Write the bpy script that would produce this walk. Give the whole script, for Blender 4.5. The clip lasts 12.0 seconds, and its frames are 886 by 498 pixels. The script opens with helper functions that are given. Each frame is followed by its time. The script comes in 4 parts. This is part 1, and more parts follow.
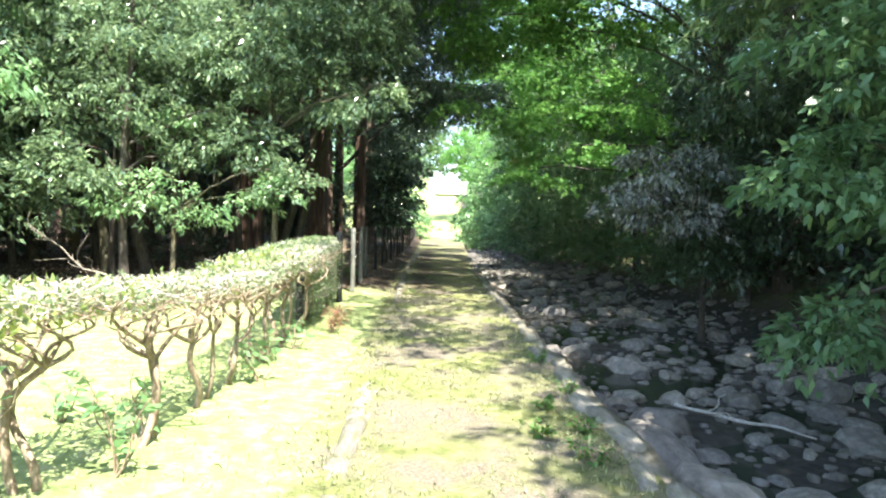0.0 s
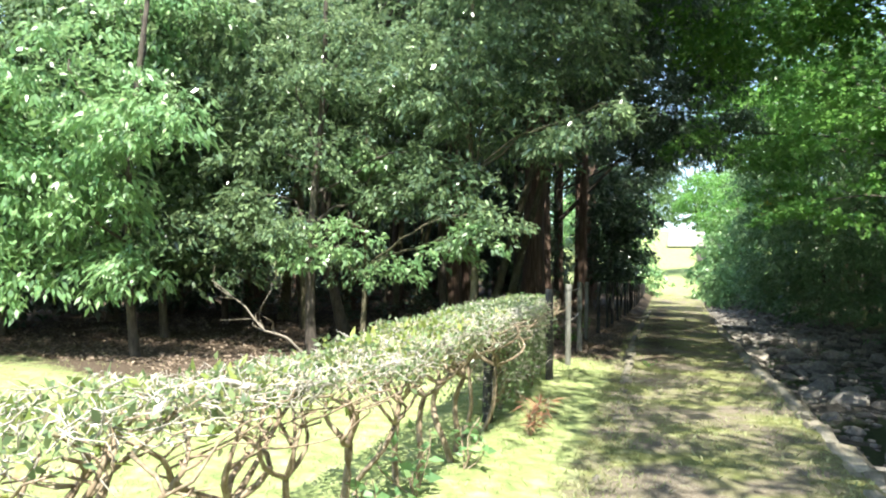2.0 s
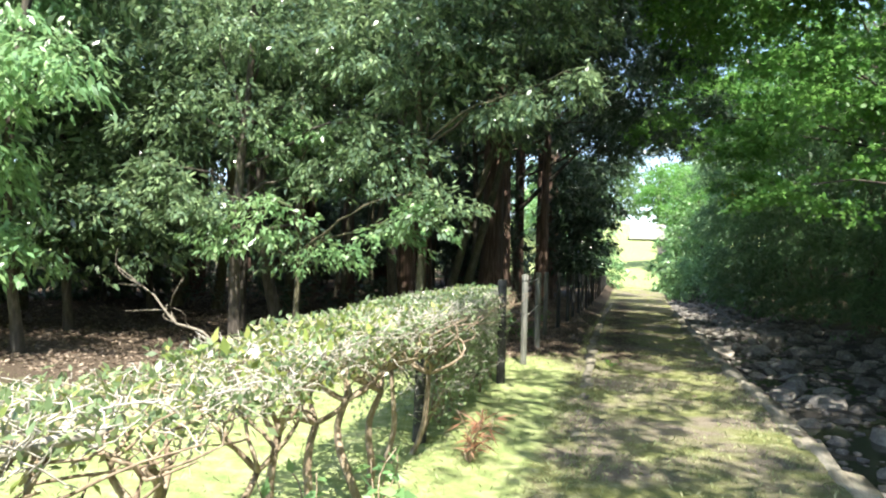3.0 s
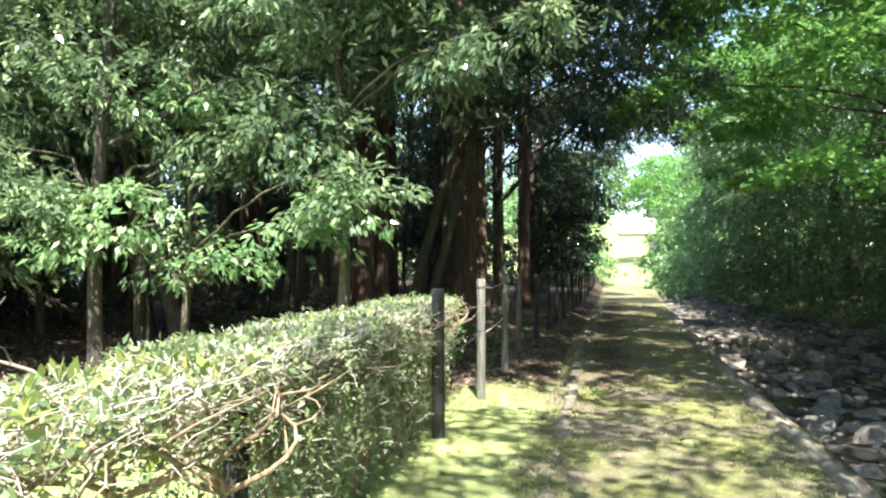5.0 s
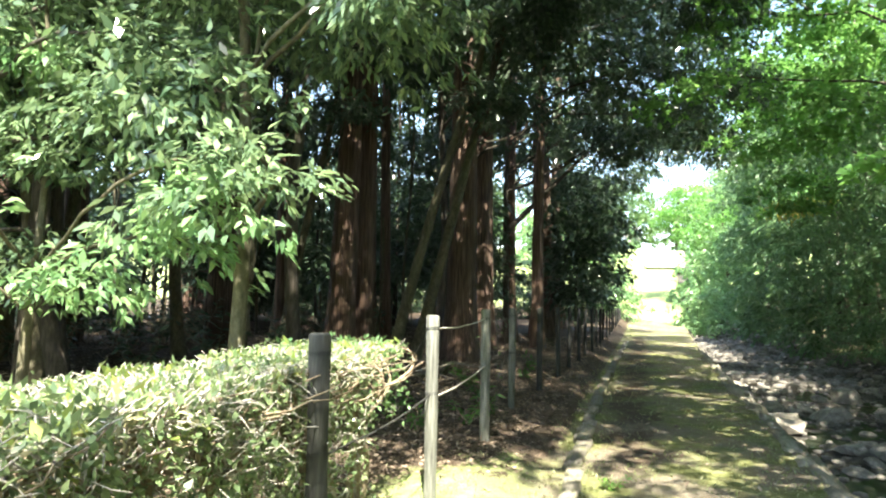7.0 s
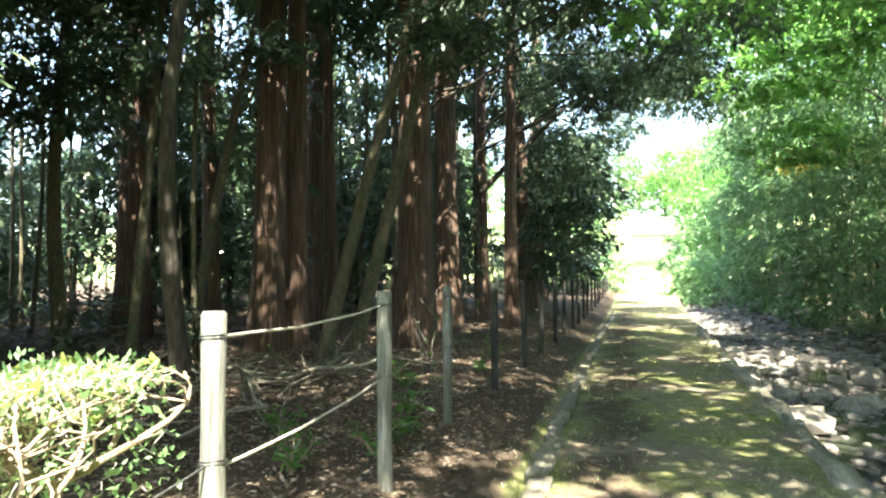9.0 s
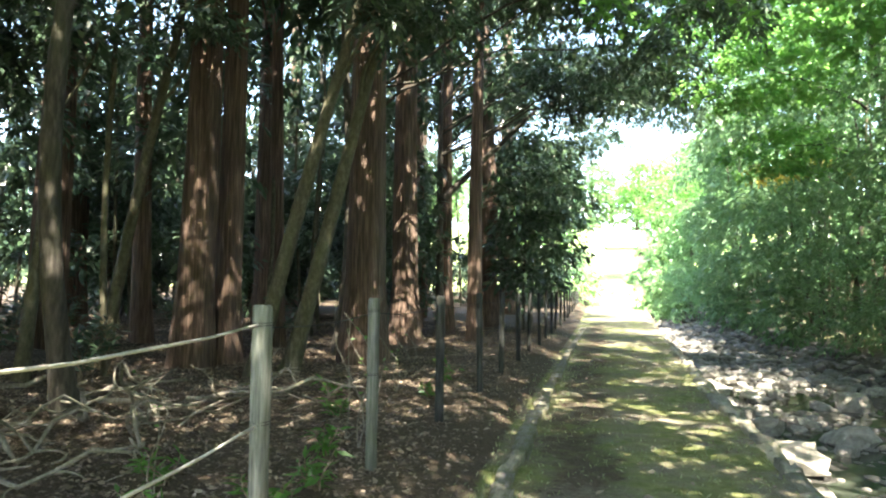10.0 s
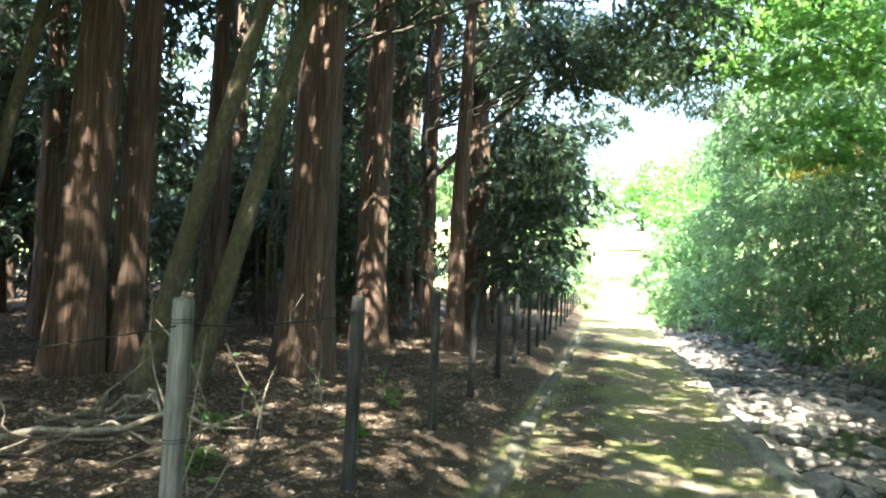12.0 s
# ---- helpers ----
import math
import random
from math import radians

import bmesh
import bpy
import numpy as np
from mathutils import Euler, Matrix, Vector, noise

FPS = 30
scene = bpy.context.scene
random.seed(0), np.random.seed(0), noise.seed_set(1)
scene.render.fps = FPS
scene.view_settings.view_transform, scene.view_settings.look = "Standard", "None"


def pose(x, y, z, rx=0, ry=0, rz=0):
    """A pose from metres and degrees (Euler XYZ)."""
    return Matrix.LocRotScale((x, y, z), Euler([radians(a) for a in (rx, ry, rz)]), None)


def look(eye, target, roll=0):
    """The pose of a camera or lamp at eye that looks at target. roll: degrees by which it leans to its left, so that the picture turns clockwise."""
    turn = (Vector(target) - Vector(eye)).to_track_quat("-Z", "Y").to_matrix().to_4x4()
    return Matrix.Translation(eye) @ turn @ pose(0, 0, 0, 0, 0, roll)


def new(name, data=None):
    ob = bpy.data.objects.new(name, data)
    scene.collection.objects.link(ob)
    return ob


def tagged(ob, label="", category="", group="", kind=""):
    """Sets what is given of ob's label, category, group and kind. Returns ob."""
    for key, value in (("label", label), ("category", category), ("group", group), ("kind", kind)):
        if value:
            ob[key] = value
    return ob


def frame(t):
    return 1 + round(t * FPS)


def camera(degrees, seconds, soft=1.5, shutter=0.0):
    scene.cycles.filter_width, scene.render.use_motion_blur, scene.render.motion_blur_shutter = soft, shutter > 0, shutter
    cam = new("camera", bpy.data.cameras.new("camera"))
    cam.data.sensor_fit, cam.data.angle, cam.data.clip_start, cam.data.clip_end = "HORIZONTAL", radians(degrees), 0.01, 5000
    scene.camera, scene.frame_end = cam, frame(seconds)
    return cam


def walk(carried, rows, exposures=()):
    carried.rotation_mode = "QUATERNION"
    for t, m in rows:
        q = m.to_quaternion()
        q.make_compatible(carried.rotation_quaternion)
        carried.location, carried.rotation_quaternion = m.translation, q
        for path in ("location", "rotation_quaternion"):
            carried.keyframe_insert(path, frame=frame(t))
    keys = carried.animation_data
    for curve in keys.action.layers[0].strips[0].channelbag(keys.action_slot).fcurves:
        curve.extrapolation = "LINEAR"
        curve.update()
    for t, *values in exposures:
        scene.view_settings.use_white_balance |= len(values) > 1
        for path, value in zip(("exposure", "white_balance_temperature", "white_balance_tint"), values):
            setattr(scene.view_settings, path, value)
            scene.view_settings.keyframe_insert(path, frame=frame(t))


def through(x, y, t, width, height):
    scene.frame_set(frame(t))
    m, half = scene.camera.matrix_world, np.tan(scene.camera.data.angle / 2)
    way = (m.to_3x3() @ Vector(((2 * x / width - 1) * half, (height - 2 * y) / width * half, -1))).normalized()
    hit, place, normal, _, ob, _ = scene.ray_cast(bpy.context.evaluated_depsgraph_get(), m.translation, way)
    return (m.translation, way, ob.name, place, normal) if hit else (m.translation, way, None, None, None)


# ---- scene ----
cam = camera(66.8, 12.0, soft=2.1)
METRES, EYE, TILT, LEAN, TURN = 15.5, 1.42, 0.0, 0.0, 0.0
ROWS = [
    (0.0, 0.0, 0.0, 0.0, 0.04, -1.71, -1.38),
    (0.5, -0.0093, 0.0441, 0.002, 11.14, -1.94, -0.83),
    (1.0, -0.0055, 0.0861, 0.0014, 21.51, 1.7, -0.35),
    (1.5, -0.0105, 0.1244, 0.0001, 17.72, 1.85, -1.49),
    (2.0, -0.012, 0.169, 0.0005, 19.02, 2.61, -1.13),
    (2.5, -0.0208, 0.2083, -0.0006, 20.64, 1.18, -2.91),
    (3.0, -0.0194, 0.2527, -0.0007, 15.88, 1.84, -1.88),
    (5.0, -0.0195, 0.4204, 0.0031, 15.18, 1.95, -0.3),
    (5.5, -0.0113, 0.4628, 0.0045, 13.52, 3.72, 0.56),
    (6.0, -0.021, 0.5045, 0.0043, 15.88, 4.72, -0.38),
    (6.5, -0.0132, 0.5448, 0.0048, 16.91, 4.64, -0.43),
    (7.0, -0.0187, 0.586, 0.0038, 17.27, 4.66, -1.18),
    (9.0, -0.0163, 0.7497, 0.0061, 16.51, 2.48, 0.45),
    (9.5, -0.0219, 0.7878, 0.0074, 14.17, 2.34, -0.82),
    (10.0, -0.0165, 0.8308, 0.0069, 14.19, 3.3, -0.66),
    (10.5, -0.0244, 0.8728, 0.0052, 17.77, 3.58, -0.62),
    (11.0, -0.0184, 0.9128, 0.0055, 17.73, 3.52, -0.83),
    (11.5, -0.0174, 0.9529, 0.0062, 17.12, 3.23, -1.93),
    (12.0, -0.0211, 0.9895, 0.0084, 14.26, 2.96, -2.83),
]
EXPOSURES = [(0, 2.25, 6550, 9), (0.5, 1.95, 6550, 7), (1, 1.7, 6550, 6), (2.5, 1.78, 6600, 8), (3.2, 1.68, 6600, 9), (5.5, 2.2, 6750, 9), (7, 2.6, 7000, 6), (9, 3.28, 7000, 6), (12, 3.52, 6850, 8)]
walk(cam, [(t, pose(0, 0, EYE, TILT, LEAN, TURN) @ pose(METRES * x, METRES * y, METRES * z, 90 + pitch, roll, yaw)) for t, x, y, z, yaw, pitch, roll in ROWS], EXPOSURES)

# ---- light ----
world = bpy.data.worlds.new("sky")
scene.world = world
world.use_nodes = True
wn = world.node_tree
sky = wn.nodes.new("ShaderNodeTexSky")
sky.sky_type = "NISHITA"
sky.sun_disc = False
SUN_UP, SUN_TURN = radians(60), radians(159)
sky.sun_elevation, sky.sun_rotation = SUN_UP, SUN_TURN
wn.links.new(sky.outputs[0], wn.nodes["Background"].inputs[0])
wn.nodes["Background"].inputs[1].default_value = 0.15
sun = new("sun", bpy.data.lights.new("sun", "SUN"))
sun.data.energy, sun.data.angle, sun.data.color = 5.0, radians(0.6), (1.0, 0.95, 0.86)
sun_way = Vector((math.sin(SUN_TURN) * math.cos(SUN_UP), math.cos(SUN_TURN) * math.cos(SUN_UP), math.sin(SUN_UP)))
sun.matrix_world = look(sun_way * 60, (0, 0, 0))


# ---- materials ----
def material(name):
    m = bpy.data.materials.new(name)
    m.use_nodes = True
    nt = m.node_tree
    return m, nt, nt.nodes["Principled BSDF"]


def node(nt, kind, **inputs):
    n = nt.nodes.new(kind)
    for k, v in inputs.items():
        n.inputs[k.replace("_", " ")].default_value = v
    return n


def noise_node(nt, scale, detail=5.0, rough=0.6, vector=None):
    n = node(nt, "ShaderNodeTexNoise", Scale=scale, Detail=detail, Roughness=rough)
    if vector is None:
        vector = nt.nodes.new("ShaderNodeTexCoord").outputs["Object"]
    nt.links.new(vector, n.inputs["Vector"])
    return n.outputs["Fac"]


def ramp(nt, fac, stops):
    r = nt.nodes.new("ShaderNodeValToRGB")
    el = r.color_ramp.elements
    while len(el) < len(stops):
        el.new(0.5)
    for e, (p, c) in zip(el, stops):
        e.position, e.color = p, (*c, 1)
    nt.links.new(fac, r.inputs[0])
    return r.outputs[0]


def mix(nt, fac, a, b, mode="MIX"):
    n = nt.nodes.new("ShaderNodeMix")
    n.data_type, n.blend_type = "RGBA", mode
    for sock, v in ((n.inputs[0], fac), (n.inputs[6], a), (n.inputs[7], b)):
        if isinstance(v, bpy.types.NodeSocket):
            nt.links.new(v, sock)
        elif isinstance(v, (int, float)):
            sock.default_value = v
        else:
            sock.default_value = (*v, 1)
    return n.outputs[2]


def bump(nt, bsdf, height, strength=0.5, distance=0.02):
    b = node(nt, "ShaderNodeBump", Strength=strength, Distance=distance)
    nt.links.new(height, b.inputs["Height"])
    nt.links.new(b.outputs[0], bsdf.inputs["Normal"])


def leaf_material(name, dark, mid, young, rough=0.35, through=0.35, young_from=0.86):
    """Leaf blades: each blade has its own tone, and lets some light through."""
    m, nt, p = material(name)
    geo = nt.nodes.new("ShaderNodeNewGeometry")
    tone = ramp(nt, geo.outputs["Random Per Island"], [(0.0, dark), (0.6, mid), (young_from, mid), (1.0, young)])
    big = noise_node(nt, 0.9, 3)
    col = mix(nt, ramp(nt, big, [(0.35, (0, 0, 0)), (0.7, (1, 1, 1))]), tone, mix(nt, 0.45, tone, young))
    nt.links.new(col, p.inputs["Base Color"])
    p.inputs["Roughness"].default_value = rough
    p.inputs["Specular IOR Level"].default_value = 0.7
    tr = nt.nodes.new("ShaderNodeBsdfTranslucent")
    nt.links.new(mix(nt, 0.6, col, young), tr.inputs["Color"])
    mx = nt.nodes.new("ShaderNodeMixShader")
    mx.inputs[0].default_value = through
    nt.links.new(p.outputs[0], mx.inputs[1])
    nt.links.new(tr.outputs[0], mx.inputs[2])
    nt.links.new(mx.outputs[0], nt.nodes["Material Output"].inputs["Surface"])
    return m


def bark_material(name, a, b, c, scale=6.0, stretch=0.12, depth=0.04, growth=(0.09, 0.1, 0.05)):
    """Bark with long upright furrows and mossy patches."""
    m, nt, p = material(name)
    tc = nt.nodes.new("ShaderNodeTexCoord")
    mp = nt.nodes.new("ShaderNodeMapping")
    mp.inputs["Scale"].default_value = (1, 1, stretch)
    nt.links.new(tc.outputs["Object"], mp.inputs[0])
    fine = noise_node(nt, scale * 4, 8, 0.65, mp.outputs[0])
    wide = noise_node(nt, 1.3, 4)
    col = ramp(nt, fine, [(0.3, a), (0.5, b), (0.72, c)])
    moss = ramp(nt, wide, [(0.5, (0, 0, 0)), (0.75, (0.55, 0.55, 0.55))])
    col = mix(nt, moss, col, growth)
    nt.links.new(col, p.inputs["Base Color"])
    p.inputs["Roughness"].default_value = 0.9
    bump(nt, p, fine, 0.9, depth)
    return m


def stone_material(name, a, b, c, moss=(0.1, 0.11, 0.05), moss_from=0.6, rough=0.75):
    m, nt, p = material(name)
    info = nt.nodes.new("ShaderNodeObjectInfo")
    col = ramp(nt, noise_node(nt, 7, 8, 0.65), [(0.25, a), (0.5, b), (0.8, c)])
    tint = ramp(nt, info.outputs["Random"], [(0.0, (0.62, 0.6, 0.58)), (0.5, (0.95, 0.95, 0.95)), (1.0, (1.25, 1.2, 1.1))])
    col = mix(nt, 1.0, col, tint, "MULTIPLY")
    patch = ramp(nt, noise_node(nt, 2.6, 5), [(moss_from, (0, 0, 0)), (moss_from + 0.15, (0.8, 0.8, 0.8))])
    nt.links.new(mix(nt, patch, col, moss), p.inputs["Base Color"])
    p.inputs["Roughness"].default_value = rough
    bump(nt, p, noise_node(nt, 24, 8, 0.7), 0.6, 0.015)
    return m


LEAF_OAK = leaf_material("oak_leaf", (0.022, 0.05, 0.035), (0.073, 0.136, 0.086), (0.31, 0.43, 0.215), 0.17, 0.34, 0.66)
LEAF_BRIGHT = leaf_material("fresh_leaf", (0.085, 0.19, 0.09), (0.165, 0.34, 0.145), (0.33, 0.48, 0.215), 0.35, 0.48, 0.75)
LEAF_MAPLE = leaf_material("maple_leaf", (0.035, 0.105, 0.022), (0.065, 0.19, 0.035), (0.16, 0.31, 0.06), 0.45, 0.5, 0.82)
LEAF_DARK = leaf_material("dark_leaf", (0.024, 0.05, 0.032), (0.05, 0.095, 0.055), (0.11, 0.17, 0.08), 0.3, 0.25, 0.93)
LEAF_CEDAR = leaf_material("cedar_needle", (0.018, 0.042, 0.022), (0.036, 0.08, 0.036), (0.07, 0.12, 0.045), 0.6, 0.2, 0.9)
LEAF_HEDGE = leaf_material("hedge_leaf", (0.045, 0.085, 0.04), (0.12, 0.19, 0.085), (0.3, 0.38, 0.18), 0.3, 0.32, 0.66)
LEAF_SHOOT = leaf_material("young_shoot_leaf", (0.12, 0.2, 0.05), (0.24, 0.34, 0.09), (0.42, 0.44, 0.14), 0.4, 0.45, 0.6)
# sunlit gloss put into the leaf's base colour as pale grey
LEAF_GLINT = leaf_material("glint_grey_leaf", (0.05, 0.065, 0.055), (0.15, 0.17, 0.15), (0.34, 0.36, 0.33), 0.2, 0.15, 0.6)
LEAF_DRY = leaf_material("dry_hedge_leaf", (0.22, 0.19, 0.09), (0.42, 0.38, 0.22), (0.62, 0.6, 0.42), 0.6, 0.3, 0.6)
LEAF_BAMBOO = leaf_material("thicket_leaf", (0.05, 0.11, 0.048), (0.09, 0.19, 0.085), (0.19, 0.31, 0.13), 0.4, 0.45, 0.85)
LEAF_PALE = leaf_material("pale_leaf", (0.07, 0.15, 0.05), (0.12, 0.23, 0.08), (0.2, 0.31, 0.12), 0.5, 0.45)
# lighter copy of the maple leaf, with bright sunlight put into its colour
LEAF_LIME_LIT = leaf_material("lit_lime_leaf", (0.07, 0.21, 0.04), (0.12, 0.33, 0.07), (0.24, 0.43, 0.12), 0.45, 0.55, 0.7)
LEAF_YELLOW = leaf_material("yellow_leaf", (0.2, 0.18, 0.03), (0.4, 0.36, 0.07), (0.6, 0.5, 0.12), 0.5, 0.5)
LEAF_DEAD = leaf_material("dead_leaf", (0.07, 0.046, 0.03), (0.15, 0.105, 0.074), (0.34, 0.27, 0.2), 0.8, 0.1, 0.66)
LEAF_RED = leaf_material("withered_leaf", (0.2, 0.07, 0.04), (0.32, 0.12, 0.07), (0.5, 0.3, 0.2), 0.7, 0.3)
GRASS = leaf_material("grass_blade", (0.12, 0.17, 0.06), (0.22, 0.27, 0.1), (0.42, 0.42, 0.23), 0.6, 0.35, 0.7)
BARK_CEDAR = bark_material("cedar_bark", (0.03, 0.019, 0.014), (0.125, 0.078, 0.056), (0.29, 0.195, 0.145), 7, 0.05, 0.07, (0.1, 0.08, 0.055))
BARK_PALE = bark_material("pale_bark", (0.05, 0.046, 0.028), (0.1, 0.09, 0.055), (0.18, 0.16, 0.11), 5, 0.5, 0.02)
BARK_DARK = bark_material("dark_bark", (0.025, 0.02, 0.015), (0.06, 0.05, 0.04), (0.13, 0.11, 0.09), 6, 0.2, 0.02)
TWIG = bark_material("dry_twig", (0.2, 0.18, 0.155), (0.38, 0.355, 0.315), (0.58, 0.55, 0.5), 9, 0.5, 0.004, (0.2, 0.2, 0.14))
BRANCH = bark_material("fallen_branch", (0.1, 0.086, 0.066), (0.2, 0.175, 0.14), (0.33, 0.3, 0.245), 9, 0.5, 0.006)
STEM = bark_material("hedge_stem", (0.12, 0.085, 0.055), (0.25, 0.19, 0.13), (0.42, 0.36, 0.28), 9, 0.4, 0.006)
POST_WOOD = bark_material("weathered_post", (0.07, 0.07, 0.062), (0.14, 0.143, 0.125), (0.26, 0.262, 0.235), 12, 0.08, 0.01)
POST_DARK = bark_material("dark_post", (0.012, 0.013, 0.012), (0.03, 0.031, 0.029), (0.07, 0.071, 0.065), 12, 0.08, 0.01, (0.05, 0.055, 0.04))
RIVER_STONE = stone_material("river_stone", (0.08, 0.073, 0.065), (0.19, 0.178, 0.16), (0.36, 0.34, 0.31), (0.05, 0.055, 0.035), 0.58)
EDGE_STONE = stone_material("edge_stone", (0.15, 0.135, 0.1), (0.27, 0.25, 0.2), (0.42, 0.39, 0.33), (0.14, 0.15, 0.07), 0.55, 0.9)
KERB_STONE = stone_material("kerb_stone", (0.1, 0.09, 0.072), (0.2, 0.185, 0.155), (0.33, 0.31, 0.27), (0.12, 0.125, 0.06), 0.44, 0.95)
WHITE_WALL = stone_material("pale_concrete", (0.5, 0.49, 0.46), (0.6, 0.59, 0.56), (0.7, 0.69, 0.66), (0.4, 0.4, 0.36), 0.75, 0.8)


def wire_material():
    m, nt, p = material("wire_rope")
    nt.links.new(ramp(nt, noise_node(nt, 60, 4), [(0.3, (0.3, 0.28, 0.24)), (0.7, (0.5, 0.48, 0.44))]), p.inputs["Base Color"])
    p.inputs["Roughness"].default_value = 0.7
    return m


WIRE = wire_material()


def ground_material():
    """Soil, moss, litter, stream gravel and grass, blended by how much of each the ground holds."""
    m, nt, p = material("ground_cover")
    at = nt.nodes.new("ShaderNodeAttribute")
    at.attribute_name = "cover"
    sep = nt.nodes.new("ShaderNodeSeparateColor")
    nt.links.new(at.outputs["Color"], sep.inputs[0])
    grain, mid, wide = noise_node(nt, 45, 8, 0.7), noise_node(nt, 6, 7, 0.65), noise_node(nt, 1.1, 5)
    soil = ramp(nt, grain, [(0.25, (0.08, 0.065, 0.045)), (0.5, (0.18, 0.155, 0.115)), (0.75, (0.34, 0.31, 0.25))])
    moss = ramp(nt, mid, [(0.3, (0.09, 0.105, 0.035)), (0.5, (0.17, 0.185, 0.07)), (0.75, (0.32, 0.315, 0.17))])
    grass = ramp(nt, mid, [(0.25, (0.13, 0.18, 0.065)), (0.5, (0.27, 0.33, 0.13)), (0.75, (0.45, 0.46, 0.27))])
    litter = ramp(nt, grain, [(0.25, (0.028, 0.021, 0.015)), (0.5, (0.075, 0.056, 0.04)), (0.78, (0.19, 0.15, 0.11))])
    bed = ramp(nt, mid, [(0.3, (0.03, 0.028, 0.024)), (0.55, (0.07, 0.066, 0.058)), (0.8, (0.14, 0.13, 0.115))])

    def mask(chan):
        a = nt.nodes.new("ShaderNodeMath")
        a.operation = "ADD"
        nt.links.new(sep.outputs[chan], a.inputs[0])
        nt.links.new(mid, a.inputs[1])
        return ramp(nt, a.outputs[0], [(0.72, (0, 0, 0)), (0.98, (1, 1, 1))])

    col = mix(nt, ramp(nt, wide, [(0.42, (0, 0, 0)), (0.58, (1, 1, 1))]), soil, moss)
    col = mix(nt, mask(0), col, grass)
    col = mix(nt, mask(1), col, litter)
    col = mix(nt, sep.outputs[2], col, bed)
    nt.links.new(col, p.inputs["Base Color"])
    p.inputs["Roughness"].default_value = 0.95
    p.inputs["Specular IOR Level"].default_value = 0.2
    bump(nt, p, grain, 0.8, 0.03)
    return m


GROUND = ground_material()


# ---- mesh helpers ----
def part(name, data, mat, parent, label=""):
    """One mesh object under a thing or a part."""
    if isinstance(data, bmesh.types.BMesh):
        me = bpy.data.meshes.new(name)
        data.to_mesh(me)
        data.free()
        data = me
    if mat is not None and not data.materials:
        data.materials.append(mat)
    ob = new(name, data)
    ob.parent = parent
    if label:
        ob["label"] = label
    return ob


def thing(name, label, category, at=(0, 0, 0), group="", kind=""):
    return tagged(place(new(name), at), label, category, group, kind)


def place(ob, at):
    ob.location = at
    ob.matrix_world = Matrix.Translation(at)
    return ob


def mesh_np(name, verts, quads, mat, smooth=False):
    me = bpy.data.meshes.new(name)
    verts, quads = np.asarray(verts, np.float32), np.asarray(quads, np.int32)
    n = quads.shape[1]
    me.vertices.add(len(verts))
    me.vertices.foreach_set("co", verts.ravel())
    me.loops.add(quads.size)
    me.loops.foreach_set("vertex_index", quads.ravel())
    me.polygons.add(len(quads))
    me.polygons.foreach_set("loop_start", np.arange(0, quads.size, n, dtype=np.int32))
    if smooth:
        me.polygons.foreach_set("use_smooth", np.ones(len(quads), bool))
    me.update(calc_edges=True)
    if mat is not None:
        me.materials.append(mat)
    return me


RNG = np.random.default_rng(7)


def unit(v):
    return v / np.maximum(np.linalg.norm(v, axis=-1, keepdims=True), 1e-6)


def blades(points, along, length, width, fold=0.15):
    """Leaf blades as lozenges with a fold along the rib: base, side, tip, side."""
    n = len(points)
    along = unit(along)
    side = unit(np.cross(along, unit(RNG.normal(size=(n, 3)) * 0.55 + np.array([0, 0, 1.0]))))
    up = np.cross(side, along)
    L = (length * RNG.uniform(0.6, 1.25, n))[:, None]
    W = L * (width / length) * 0.5
    a = points
    b = points + along * L * 0.42 + side * W + up * W * fold
    c = points + along * L - up * L * 0.12
    d = points + along * L * 0.42 - side * W + up * W * fold
    v = np.stack([a, b, c, d], 1).reshape(-1, 3)
    q = np.arange(4 * n).reshape(n, 4)
    return v, q


def join(pairs):
    vs, qs, k = [], [], 0
    for v, q in pairs:
        vs.append(v)
        qs.append(q + k)
        k += len(v)
    return np.concatenate(vs), np.concatenate(qs)


def tube(pts, radii, sides=8, rough=0.0, flutes=0):
    """A tapered tube along points, with a capped end."""
    pts = np.asarray(pts, float)
    n = len(pts)
    tan = unit(np.gradient(pts, axis=0))
    ref = np.array([0.13, 0.97, 0.2]) if abs(tan[0][2]) > 0.7 else np.array([0, 0, 1.0])
    s = unit(np.cross(tan, ref))
    u = np.cross(s, tan)
    ang = np.linspace(0, 2 * math.pi, sides, endpoint=False)
    ph = RNG.uniform(0, 6.28)
    rr = np.asarray(radii, float)[:, None] * (1 + rough * RNG.normal(size=(n, sides)) + (0.07 * np.sin(flutes * ang + ph) if flutes else 0))
    v = pts[:, None, :] + rr[..., None] * (np.cos(ang)[None, :, None] * s[:, None, :] + np.sin(ang)[None, :, None] * u[:, None, :])
    v = v.reshape(-1, 3)
    q = []
    for i in range(n - 1):
        for j in range(sides):
            k = (j + 1) % sides
            q.append((i * sides + j, i * sides + k, (i + 1) * sides + k, (i + 1) * sides + j))
    v = np.concatenate([v, pts[-1:]])
    top = len(v) - 1
    for j in range(0, sides, 1):
        q.append(((n - 1) * sides + j, (n - 1) * sides + (j + 1) % sides, top, top))
    q = np.array(q)
    return v, q


def tube_mesh(name, tubes, mat):
    """One smooth mesh out of tubes; the end caps are made of triangles."""
    v, q = join(tubes)
    me = bpy.data.meshes.new(name)
    faces = [tuple(f[:3]) if f[2] == f[3] else tuple(f) for f in q.tolist()]
    me.from_pydata(v.tolist(), [], faces)
    me.polygons.foreach_set("use_smooth", np.ones(len(faces), bool))
    me.update()
    me.materials.append(mat)
    return me


